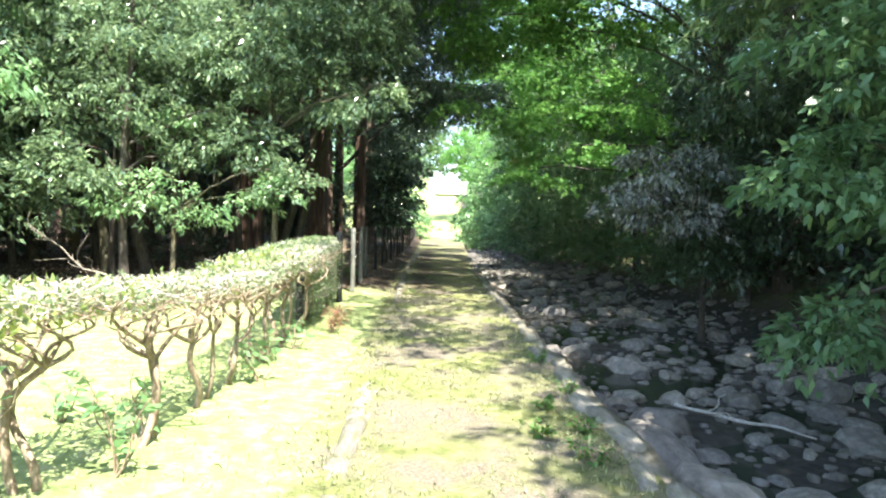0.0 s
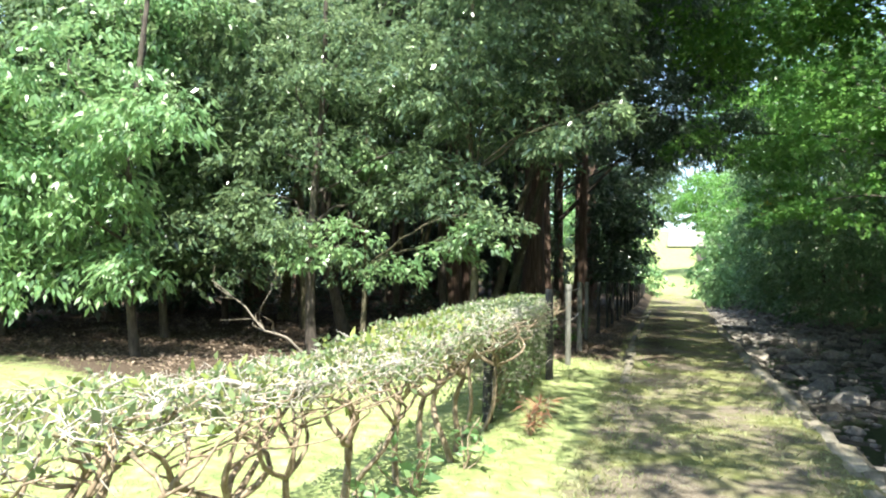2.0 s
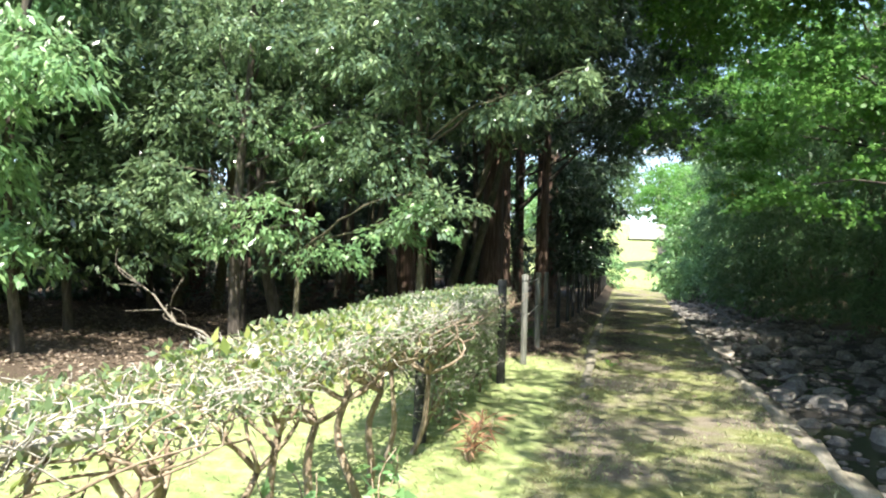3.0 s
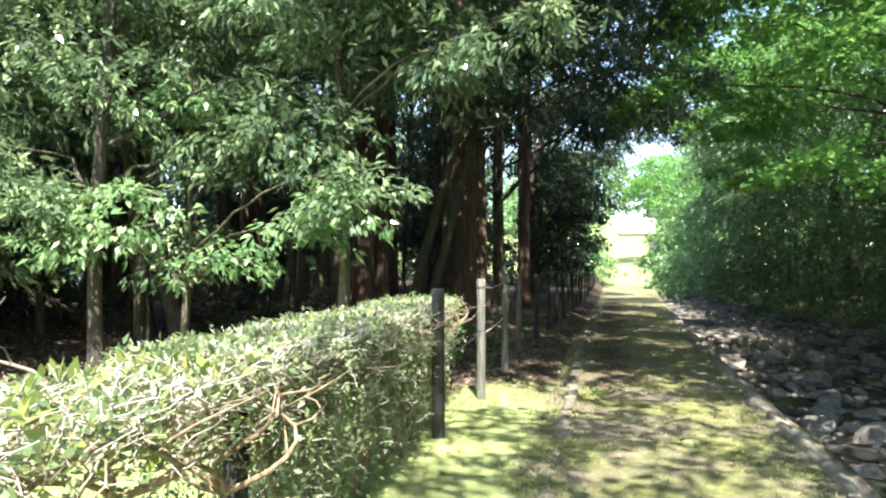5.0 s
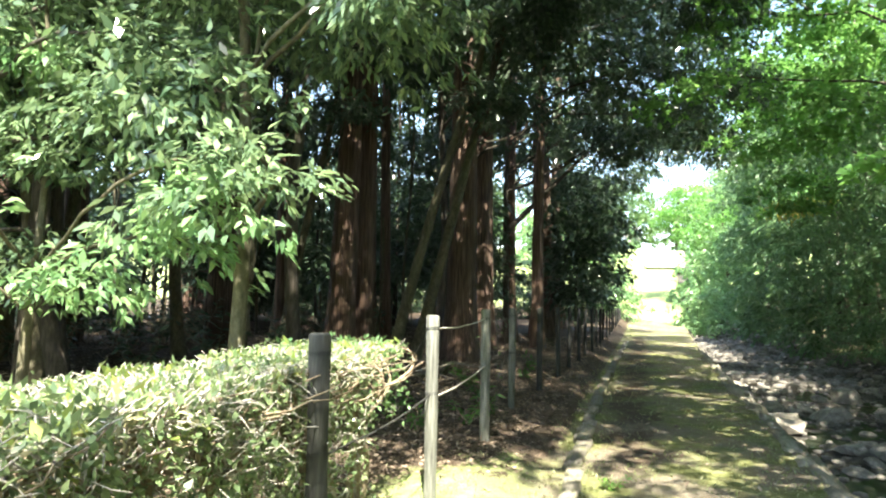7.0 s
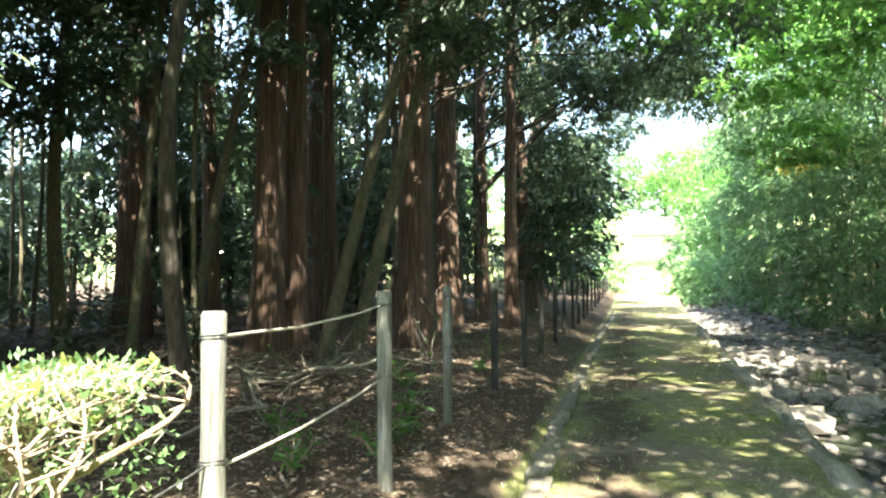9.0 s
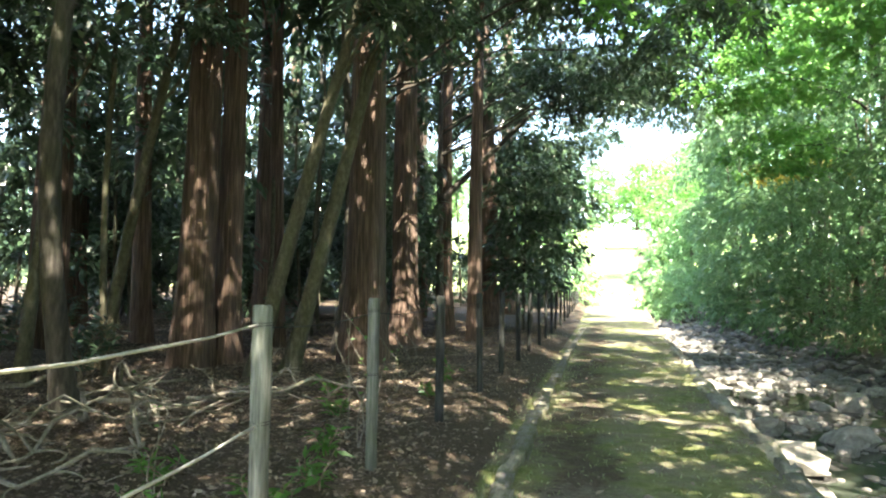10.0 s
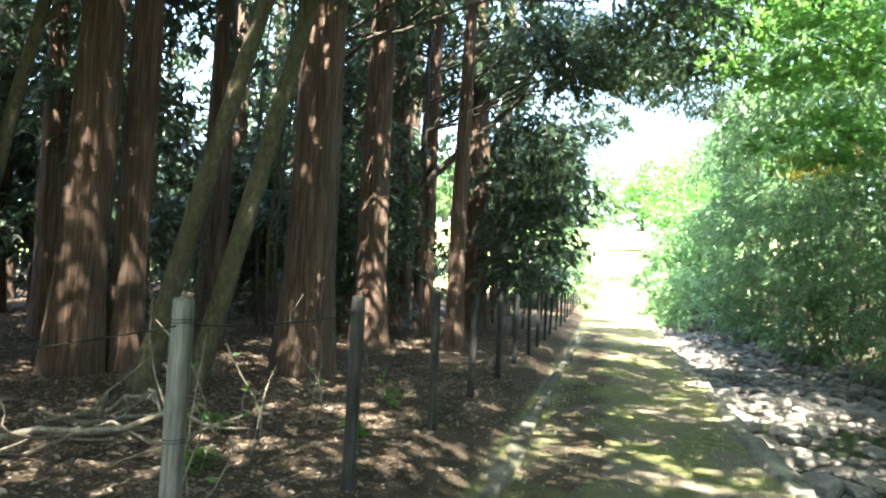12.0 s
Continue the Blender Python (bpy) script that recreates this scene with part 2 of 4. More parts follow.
def wander(a, b, n=6, amount=0.1, sag=0.0):
    """Points from a to b along an uneven line."""
    a, b = np.array(a, float), np.array(b, float)
    t = np.linspace(0, 1, n)[:, None]
    p = a + (b - a) * t
    k = np.sin(math.pi * t)
    p += RNG.normal(size=(n, 3)) * amount * k
    p[:, 2] -= sag * k[:, 0]
    return p


# ---- ground ----
def kerb_x(y):
    return np.interp(y, [-10, 3, 8, 14, 20, 30, 60, 200], [-0.5, -0.55, -0.68, -0.92, -1.13, -1.27, -1.5, -1.5])


def edge_x(y):
    return np.interp(y, [-10, 4, 10, 15, 22, 30, 60, 200], [1.3, 1.29, 1.2, 1.18, 1.18, 1.27, 1.6, 2.0])


def step(a, b, v):
    t = np.clip((v - a) / (b - a), 0, 1)
    return t * t * (3 - 2 * t)


def wave(x, y, s, k=0.0):
    return (np.sin(x * s + 1.3 * k) * np.cos(y * s * 0.83 + k) + 0.6 * np.sin(x * s * 2.1 - y * s * 1.7 + 2 * k) + 0.4 * np.sin(x * s * 3.7 + y * s * 4.1 + k)) / 2


def bed_right(y):
    return np.interp(y, [-20, 5, 15, 25, 35, 45, 60, 100], [5.0, 6.0, 6.8, 6.0, 5.4, 4.4, 4.0, 6.0])


def ground_z(x, y):
    x, y = np.asarray(x, float), np.asarray(y, float)
    kx, ex, br = kerb_x(y), edge_x(y), bed_right(y)
    z = 0.012 * wave(x, y, 3.1) + 0.012 * wave(x, y, 9.0, 2.0)
    bank = np.interp(y, [0, 10, 14, 20, 30, 50], [0.03, 0.04, 0.06, 0.2, 0.22, 0.25])
    z = z + step(0.0, 0.9, kx - x) * bank + step(2.5, 12, kx - x) * 0.25 + step(1, 4, kx - x) * 0.05 * wave(x, y, 1.1)
    drop = np.interp(y, [0, 12, 22, 40, 60], [0.62, 0.6, 0.48, 0.45, 0.5])
    z = z - step(0.0, 0.12, x - ex) * (drop - 0.06 * wave(x, y, 1.7)) * (1 - step(br - 1.2, br + 0.5, x))
    z = z + step(br - 0.5, br + 4, x) * 1.5 + step(br + 2, br + 14, x) * 2.5
    rise = 0.2 * np.maximum(0, np.hypot(np.maximum(y - 49, 0), 3) - 3)
    z = z + 0.0011 * np.clip(y - 28, 0, 21) ** 2 + np.where(y > 49, np.minimum(rise, 7.5), 0)
    return z


def wood_depth(x, y):
    """How far a place lies into the wood; its edge runs slanting back from the path. On the far left it takes in shaded
    lawn, darkened by litter colour.
    """
    return y + np.clip((kerb_x(y) - x - 0.9) * 1.5, 0, 5.4)


def build_ground():
    def axis(parts):
        return np.unique(np.round(np.concatenate([np.arange(a, b, s) for a, b, s in parts]), 3))
    xs = axis([(-400, -40, 40), (-40, -15, 1.5), (-15, -5, 0.3), (-5, 1.2, 0.1), (1.2, 1.6, 0.05), (1.6, 8, 0.14), (8, 20, 0.6), (20, 50, 3), (50, 401, 50)])
    ys = axis([(-300, -20, 40), (-20, 1, 1.0), (1, 30, 0.12), (30, 60, 0.4), (60, 120, 3), (120, 901, 60)])
    X, Y = np.meshgrid(xs, ys)
    Z = ground_z(X, Y)
    nx, ny = len(xs), len(ys)
    v = np.stack([X, Y, Z], -1).reshape(-1, 3)
    i = np.arange(nx * ny).reshape(ny, nx)
    q = np.stack([i[:-1, :-1], i[:-1, 1:], i[1:, 1:], i[1:, :-1]], -1).reshape(-1, 4)
    me = mesh_np("ground", v, q, GROUND, True)
    kx, ex = kerb_x(Y), edge_x(Y)
    w = wave(X, Y, 0.9, 3.0)
    left = step(0.0, 0.8, kx - X)
    wood = step(13.6, 16.4, wood_depth(X, Y) + 0.9 * w) * (1 - step(50, 56, Y))
    grass = np.clip(left * (1 - wood) * 0.9 + 0.12, 0, 1) + step(48, 58, Y) * (1 - step(40, 60, np.abs(X))) * 0.8
    worn = step(0.75, 0.05, np.abs(X - (kx + 0.5 + 0.16 * wave(X * 0.3, Y, 1.6, 1.0)))) * (0.8 + 0.35 * wave(X, Y, 2.7, 4.0)) * step(12, 17, Y) * (1 - step(38, 46, Y))
    # litter colour also stands in for shade on the lawn's back edge
    litter = np.clip(step(0.05, 0.45, kx - X) * wood * 0.95 + worn * 0.56 + step(0, 3, X - bed_right(Y)) * (1 - step(50, 60, Y)) * 0.9, 0, 1)
    bedm = step(0.02, 0.2, X - ex) * (1 - step(-0.5, 1.0, X - bed_right(Y)))
    col = np.stack([grass, litter, bedm, np.ones_like(X)], -1).reshape(-1, 4).astype(np.float32)
    me.color_attributes.new("cover", "FLOAT_COLOR", "POINT").data.foreach_set("color", col.ravel())
    return tagged(new("ground", me), "mossy earth path, grass, leaf litter and gravelly stream bed", "ground", kind="structure")


build_ground()


# ---- trees ----
def gz(x, y):
    return float(ground_z(x, y))


def crown_mesh(blobs, mat, plates, per, pr, length, width, droop, core, core_len, dome=0.45):
    """A crown of layered leaf plates, each a shallow dome of leaf whorls, round a loose core of larger leaves."""
    pairs = []
    for cx, cy, cz, rx, ry, rz in blobs:
        mid = np.array([cx, cy, cz])
        rad = np.array([rx, ry, rz])
        area = 4 * math.pi * (rx * ry + ry * rz + rx * rz) / 3
        n = max(3, int(plates * area))
        d = unit(RNG.normal(size=(n, 3)))
        c = mid + d * (RNG.uniform(0.3, 1.0, n) ** 0.6)[:, None] * rad
        size = pr * RNG.uniform(0.6, 1.35, n)
        whorls = max(3, per // 8)
        r = np.sqrt(RNG.random((n, whorls)))
        th = RNG.uniform(0, 6.283, (n, whorls))
        off = np.stack([r * np.cos(th), r * np.sin(th), -dome * r * r + RNG.normal(size=(n, whorls)) * 0.09], -1) * size[:, None, None]
        off[..., 2] -= 0.35 * (off[..., 0] * d[:, None, 0] + off[..., 1] * d[:, None, 1])
        w = (c[:, None, :] + off).reshape(-1, 3)
        rim = unit(off + np.array([0, 0, 0.02])).reshape(-1, 3) * 0.55 + np.repeat(d, whorls, 0) * 0.35
        p = np.repeat(w, 8, 0) + RNG.normal(size=(len(w) * 8, 3)) * length * 0.35
        way = np.repeat(rim, 8, 0) + RNG.normal(size=(len(w) * 8, 3)) * np.array([0.65, 0.65, 0.35])
        way[:, 2] -= droop
        pairs.append(blades(p, way, length, width))
        if core > 0:
            k = int(core * math.pi * (rx * ry * rz) ** 0.667 / (core_len * core_len * 0.25))
            q = unit(RNG.normal(size=(k, 3))) * (RNG.random(k) ** 0.4)[:, None] * 0.8
            pairs.append(blades(mid + q * rad, RNG.normal(size=(k, 3)), core_len, core_len * 0.36))
    return mesh_np("crown", *join(pairs), mat)


NEAR = dict(plates=1.5, per=150, pr=0.5, length=0.125, width=0.042, droop=0.45, core=0.9, core_len=0.15)
MID = dict(plates=1.3, per=96, pr=0.55, length=0.16, width=0.055, droop=0.4, core=1.3, core_len=0.26)
FAR = dict(plates=0.8, per=64, pr=0.75, length=0.26, width=0.1, droop=0.35, core=0.9, core_len=0.42)
HIGH = dict(plates=0.3, per=64, pr=0.9, length=0.32, width=0.1, droop=0.5, core=0.22, core_len=0.55)
MAPLE = dict(plates=1.7, per=160, pr=0.6, length=0.085, width=0.07, droop=0.1, core=0.0, core_len=0.2, dome=0.12)


def soft_line(a, b, n, amount):
    """A line from a to b that bends gently."""
    a, b = np.array(a, float), np.array(b, float)
    t = np.linspace(0, 1, n)[:, None]
    k = RNG.normal(size=(2, 3)) * amount * np.array([1, 1, 0.1])
    return a + (b - a) * t + k[0] * np.sin(math.pi * t) + k[1] * 0.5 * np.sin(2 * math.pi * t)


def tree(x, y, top, radius, blobs, leaf, bark, label, style=MID, lean=(0, 0), limbs=5, bend=0.15, flutes=0, category="tree", name="tree", group=""):
    """A tapered trunk, limbs that reach into the crown, and a crown of many small leaves."""
    z = gz(x, y)
    root = thing(name, label, category, (x, y, z - 0.05), group)
    n = 14
    p = soft_line((0, 0, 0), (lean[0], lean[1], top - z), n, bend)
    r = radius * (1 - 0.7 * np.linspace(0, 1, n) ** 1.1)
    r[0] *= 1.3
    part("trunk", tube_mesh("trunk", [tube(p, r, 18 if radius > 0.2 else 9, 0.02, flutes)], bark), None, root)
    shifted = [(b[0] - x, b[1] - y, b[2] - z, *b[3:]) for b in blobs]
    for b in shifted[:limbs]:
        k = int(np.clip(np.searchsorted(p[:, 2], b[2] * 0.7), 2, n - 2))
        end = np.array(b[:3]) + np.array([0, 0, 0.2])
        m = max(r[k] * 0.45, 0.018)
        reach = float(np.linalg.norm(end - p[k]))
        line = soft_line(p[k], end, 9, max(0.15, 0.05 * reach))
        line[:, 2] += 0.09 * reach * np.sin(np.linspace(0, math.pi, 9)) + RNG.normal(size=9) * 0.012 * reach
        part("limb", tube_mesh("limb", [tube(line, np.linspace(m, 0.012, 9), 6, 0.03)], bark), None, root)
    if blobs:
        crown = part("crown", crown_mesh(shifted, leaf, **style), None, root)
        crown["kind"] = "stuff"
    return root


OAK = "evergreen oak with glossy drooping leaves at the lawn's edge"
tree(-6.1, 12.9, 7.5, 0.09, [(-6.2, 12.4, 2.3, 0.8, 0.6, 0.35), (-7.0, 12.3, 2.7, 0.8, 0.6, 0.4), (-5.6, 13.8, 1.9, 0.6, 0.5, 0.35), (-5.5, 13.9, 3.4, 1.1, 0.8, 0.6), (-6.8, 13.0, 3.8, 1.5, 1.2, 0.8), (-4.7, 14.2, 4.6, 1.6, 1.2, 0.9), (-6.0, 13.7, 5.6, 2.0, 1.4, 1.1), (-4.4, 13.5, 3.5, 0.7, 0.5, 0.35), (-6.2, 12.5, 4.8, 1.0, 0.7, 0.4), (-5.0, 13.6, 2.7, 0.6, 0.5, 0.3)],
     LEAF_OAK, BARK_DARK, OAK, NEAR, limbs=11)
tree(-3.5, 13.7, 7, 0.07, [(-3.1, 13.0, 2.4, 0.55, 0.5, 0.25), (-1.0, 13.4, 4.1, 0.9, 0.5, 0.2), (-1.9, 13.5, 3.9, 0.7, 0.5, 0.2), (-3.9, 13.4, 3.2, 1.0, 0.9, 0.6), (-2.9, 13.8, 4.3, 1.4, 1.1, 0.7), (-3.8, 13.5, 5.2, 1.5, 1.2, 0.9), (-2.2, 14.0, 5.6, 1.7, 1.4, 0.8), (-2.6, 14, 6.8, 2.2, 1.6, 1.0)],
     LEAF_OAK, BARK_PALE, "slim evergreen oak with pale new leaves beside the fence", NEAR, limbs=8)
tree(-8.0, 10.9, 8, 0.07, [(-7.2, 10.2, 3.6, 0.9, 0.9, 0.7), (-8.6, 10.0, 4.4, 1.3, 1.2, 0.9), (-7.9, 9.8, 2.5, 0.9, 0.8, 0.6), (-9.2, 9.4, 2.9, 1.0, 1.0, 0.8), (-8.6, 11.4, 5.8, 1.6, 1.0, 0.9), (-8.8, 9.6, 1.7, 1.0, 0.8, 0.6), (-7.7, 10.3, 1.6, 0.8, 0.6, 0.4), (-9.9, 9.2, 1.9, 1.0, 0.8, 0.6), (-8.3, 9.6, 3.4, 0.9, 0.7, 0.4), (-9.4, 9.4, 3.8, 1.1, 0.8, 0.5), (-10.4, 11.3, 5.6, 1.5, 1.0, 1.0), (-9.6, 12.0, 6.4, 1.4, 0.9, 0.8), (-11.2, 10.0, 4.4, 1.3, 1.0, 0.9)],
     LEAF_BRIGHT, BARK_DARK, "tree with bright fresh green leaves at the lawn's edge", dict(NEAR, length=0.15, width=0.052, droop=0.9, plates=1.25, pr=0.42, core=0.9))
# sunlit leaves of the oaks, put in as blobs of a lighter leaf colour
tree(-5.5, 13.6, 4.2, 0.055, [(-3.3, 13.1, 2.3, 0.5, 0.4, 0.2), (-3.9, 13.4, 2.0, 0.45, 0.4, 0.18), (-5.3, 12.5, 2.2, 0.6, 0.4, 0.4), (-4.9, 13.3, 1.7, 0.5, 0.4, 0.2), (-6.3, 12.7, 1.9, 0.5, 0.5, 0.25), (-5.2, 13.2, 3.6, 0.6, 0.5, 0.25)],
     LEAF_BRIGHT, BARK_PALE, "young oak added for the oaks' sunlit leaves at the lawn's edge", dict(NEAR, length=0.12, width=0.045, core=0.4), limbs=7)
EDGE = [(-9.3, 13.0, 8), (-11.6, 11.5, 8), (-12.5, 8.6, 8), (-10.5, 16.4, 9)]
for x, y, h in EDGE:
    tree(x, y, h, 0.075, [(x, y, h * 0.5, 2.0, 1.6, 1.3), (x + 0.8, y - 0.6, h * 0.72, 2.2, 1.8, 1.5), (x - 1, y - 0.6, h * 0.62, 2.0, 1.7, 1.4), (x + 0.2, y - 0.6, h * 0.33, 1.5, 1.2, 0.8), (x, y, h * 0.95, 2.2, 2, 1.4), (x - 0.6, y - 0.3, h * 0.22, 1.3, 1.0, 0.6), (x + 1.0, y - 0.2, h * 0.24, 1.2, 1.0, 0.5), (x - 0.3, y - 1.5, h * 0.4, 1.0, 0.7, 0.4), (x + 0.9, y - 1.6, h * 0.56, 1.0, 0.7, 0.4)],
         LEAF_OAK, BARK_DARK, "dark evergreen oak at the edge of the wood", dict(MID, per=80))
for x, y in [(-8.0, 16.0), (-9.9, 18.0), (-11.0, 18.0), (-9.2, 20.3), (-12.6, 15.0)]:
    tree(x, y, 9, 0.13, [(x, y, 4.6, 1.6, 1.6, 0.9), (x + 0.5, y, 6.2, 2.0, 1.8, 1.2), (x - 0.4, y + 0.3, 8, 2.2, 2.2, 1.3)], LEAF_DARK, BARK_PALE, "slim olive-barked tree in the front of the wood", MID, bend=0.2, group="slim trees of the wood")

# conifers of the wood: place and trunk radius
CEDARS = [(-6.7, 22.2, 0.29), (-4.5, 24.0, 0.36), (-4.8, 27.4, 0.3), (-4.3, 34.5, 0.4), (-10.3, 23.0, 0.34), (-6.42, 22.75, 0.22), (-6.4, 33.0, 0.34), (-8.6, 28.0, 0.3),
          (-13.5, 27.0, 0.36), (-12.8, 21.0, 0.3), (-8.6, 36.0, 0.36), (-11.5, 33.0, 0.36), (-16.5, 22.0, 0.34), (-4.6, 41.0, 0.34), (-9.0, 43.0, 0.36), (-17.5, 31.0, 0.36), (-14, 40, 0.36), (-7.0, 25.6, 0.16), (-4.9, 31.6, 0.22)]
for x, y, r in CEDARS:
    h = 17 + 3 * RNG.random()
    bl = [(x + RNG.normal() * 0.4, y + RNG.normal() * 0.4, zz, w, w, 1.2) for zz, w in ((8.0, 2.6), (10.3, 2.9), (13, 2.4), (15.5, 1.7))]
    tree(x, y, h, r, bl, LEAF_CEDAR, BARK_CEDAR, "tall conifer with furrowed red-brown bark in the shady wood", HIGH, limbs=4, bend=0.08, flutes=5, group="conifers of the wood", name="conifer")

# slim leaning trees between the conifers
SLIM = [(-5.33, 21.75, 9, 0.125, (2.4, 0.2), 0.03), (-5.05, 22.3, 9, 0.13, (2.3, 0.2), 0.03), (-7.65, 21.4, 9, 0.1, (1.7, 0.3), 0.04), (-7.55, 19.9, 8, 0.09, (0.1, 0.6), 0.05), (-12.4, 20.0, 8, 0.17, (-0.2, 0.4), 0.05)]
for x, y, h, r, le, bd in SLIM:
    tree(x, y, h, r, [(x + le[0], y + le[1], h * 0.85, 1.6, 1.6, 1.0), (x + le[0] * 0.6 + 0.5, y + le[1] * 0.6, h * 0.62, 0.8, 0.8, 0.4)], LEAF_DARK, BARK_PALE,
         "slim leaning tree with smooth olive-grey bark in the wood", MID, lean=le, bend=bd, group="slim trees of the wood")

# young evergreens along the fence and deep in the wood
YOUNG = [(-2.9, 33.5, 5), (-3.0, 36.0, 7), (-2.9, 40.0, 7.5), (-2.8, 45.0, 8), (-4.2, 37.5, 9), (-4.0, 49.0, 8), (-6.0, 30.0, 4)]
for i in range(46):
    YOUNG.append((-8.5 - 15 * RNG.random(), 24 + 24 * RNG.random(), 4 + 3.5 * RNG.random()))
for x, y, h in YOUNG:
    near = y < 32 and x > -9
    tree(x, y, h, 0.05, [(x, y, h * 0.38, 1.1, 1.1, 0.7), (x + 0.2, y - 0.3, h * 0.66, 1.5, 1.4, 0.9), (x, y, h * 0.92, 1.7, 1.6, 0.9)], LEAF_DARK, BARK_DARK,
         "young evergreen tree in the shade of the wood", MID if near else FAR, group="young evergreens", limbs=2)

for x, y in [(-13.5, 13.0), (-15.0, 10.0), (-15.5, 16.0), (-17.5, 12.5), (-14.0, 18.5), (-18.5, 17.0), (-17, 8), (-20, 22), (-16.5, 25), (-12.5, 17.2)]:
    tree(x, y, 5.5, 0.06, [(x, y, 1.4, 1.5, 1.4, 1.0), (x, y, 3.0, 1.8, 1.7, 1.1), (x, y, 4.8, 1.8, 1.7, 1.1)], LEAF_DARK, BARK_DARK, "dark evergreen shrub tree deep in the wood", FAR, group="young evergreens", limbs=2)

tree(-7.6, 15.4, 9, 0.08, [(-7.6, 15.4, 5.2, 1.8, 1.5, 1.1), (-6.6, 15.0, 6.6, 2.0, 1.7, 1.2), (-8.4, 15.2, 7.4, 2.0, 1.8, 1.2)], LEAF_OAK, BARK_DARK, "slender evergreen oak standing in the wood", dict(MID, per=80))

# this oak's high crown is added overhead only to shade the wood's floor
tree(-8.8, 17.2, 10, 0.09, [(-4.6, 15.4, 7.6, 1.7, 1.6, 0.8), (-3.4, 16.6, 8.6, 1.7, 1.6, 0.8), (-6.2, 16.4, 8.4, 1.9, 1.7, 0.9), (-8.4, 17.6, 9.0, 2.0, 1.8, 0.9), (-4.8, 18.0, 9.6, 1.9, 1.8, 0.9)], LEAF_OAK, BARK_DARK, "slender evergreen oak standing in the wood", dict(MID, per=80, core=1.6))

# tall trees of the wood whose limbs reach across the path
# limbs of the first tree are added above the view to block sun
for x, y, bl in [(-6.6, 15.2, [(-1.9, 12.4, 7.4, 1.5, 1.5, 0.7), (-0.8, 14.4, 8.2, 1.7, 1.6, 0.7), (-2.6, 14.0, 8.6, 1.8, 1.8, 0.9), (0.6, 16.4, 8.8, 1.6, 1.6, 0.7), (-1.6, 16.4, 7.8, 1.6, 1.6, 0.7)]),
                 (-5.6, 18.6, [(-1.6, 21.5, 7.8, 1.6, 1.6, 0.7), (0.8, 21.6, 8.6, 1.4, 1.5, 0.6), (0.5, 20, 10.4, 2, 2, 0.9), (1.6, 24, 10.2, 2, 2, 0.9), (-2.6, 19.0, 7.6, 1.8, 1.8, 0.8), (-0.6, 19.6, 8.4, 1.8, 1.8, 0.8), (-3.6, 17.6, 8.6, 2.0, 1.8, 0.9)]),
                 (-5.4, 25.0, [(-1.4, 25.5, 7.4, 1.4, 1.5, 0.7), (-0.2, 26.5, 8.4, 1.8, 1.9, 0.8), (-0.6, 23.6, 6.3, 1.1, 1.1, 0.5), (0.4, 27.2, 6.4, 1.2, 1.2, 0.5), (1.7, 25.2, 6.6, 1.1, 1.2, 0.5), (1.0, 22.5, 7.6, 1.4, 1.4, 0.7), (0.7, 29.2, 9.0, 1.8, 1.6, 0.8), (-1, 28, 10.5, 2, 2, 0.9), (-2.2, 27, 9.6, 1.6, 1.6, 0.8)]),
                 (-4.9, 31.0, [(-0.9, 30.2, 6.5, 1.2, 1.2, 0.5), (1.4, 31.2, 6.9, 1.2, 1.2, 0.5), (0.0, 34.0, 7.3, 1.3, 1.3, 0.5), (-2.0, 31.0, 7.2, 1.8, 1.9, 0.9), (0.2, 32.0, 7.8, 1.7, 1.9, 0.7), (-1.8, 34.5, 8.6, 2.0, 1.9, 1.0), (0.8, 36.0, 8.6, 1.5, 1.6, 0.7), (1.9, 37.0, 7.8, 1.3, 1.4, 0.6), (-1.0, 38.5, 7.4, 1.4, 1.5, 0.7), (0.6, 40.0, 9.6, 1.8, 1.6, 0.8), (2.4, 34.0, 9.4, 1.5, 1.5, 0.7)])]:
    reaching = tree(x, y, 9.5, 0.12, bl, LEAF_DARK, BARK_DARK, "tall evergreen whose limbs reach across the path", dict(MID, core=1.3), group="tall evergreens", bend=0.2, limbs=12)
part("limb", tube_mesh("limb", [tube(soft_line((0, 0, 3.8), (2.5, 1.6, 6.7), 8, 0.15), np.linspace(0.11, 0.05, 8), 8, 0.04)], BARK_DARK), None, reaching, "thick dark bare bough")

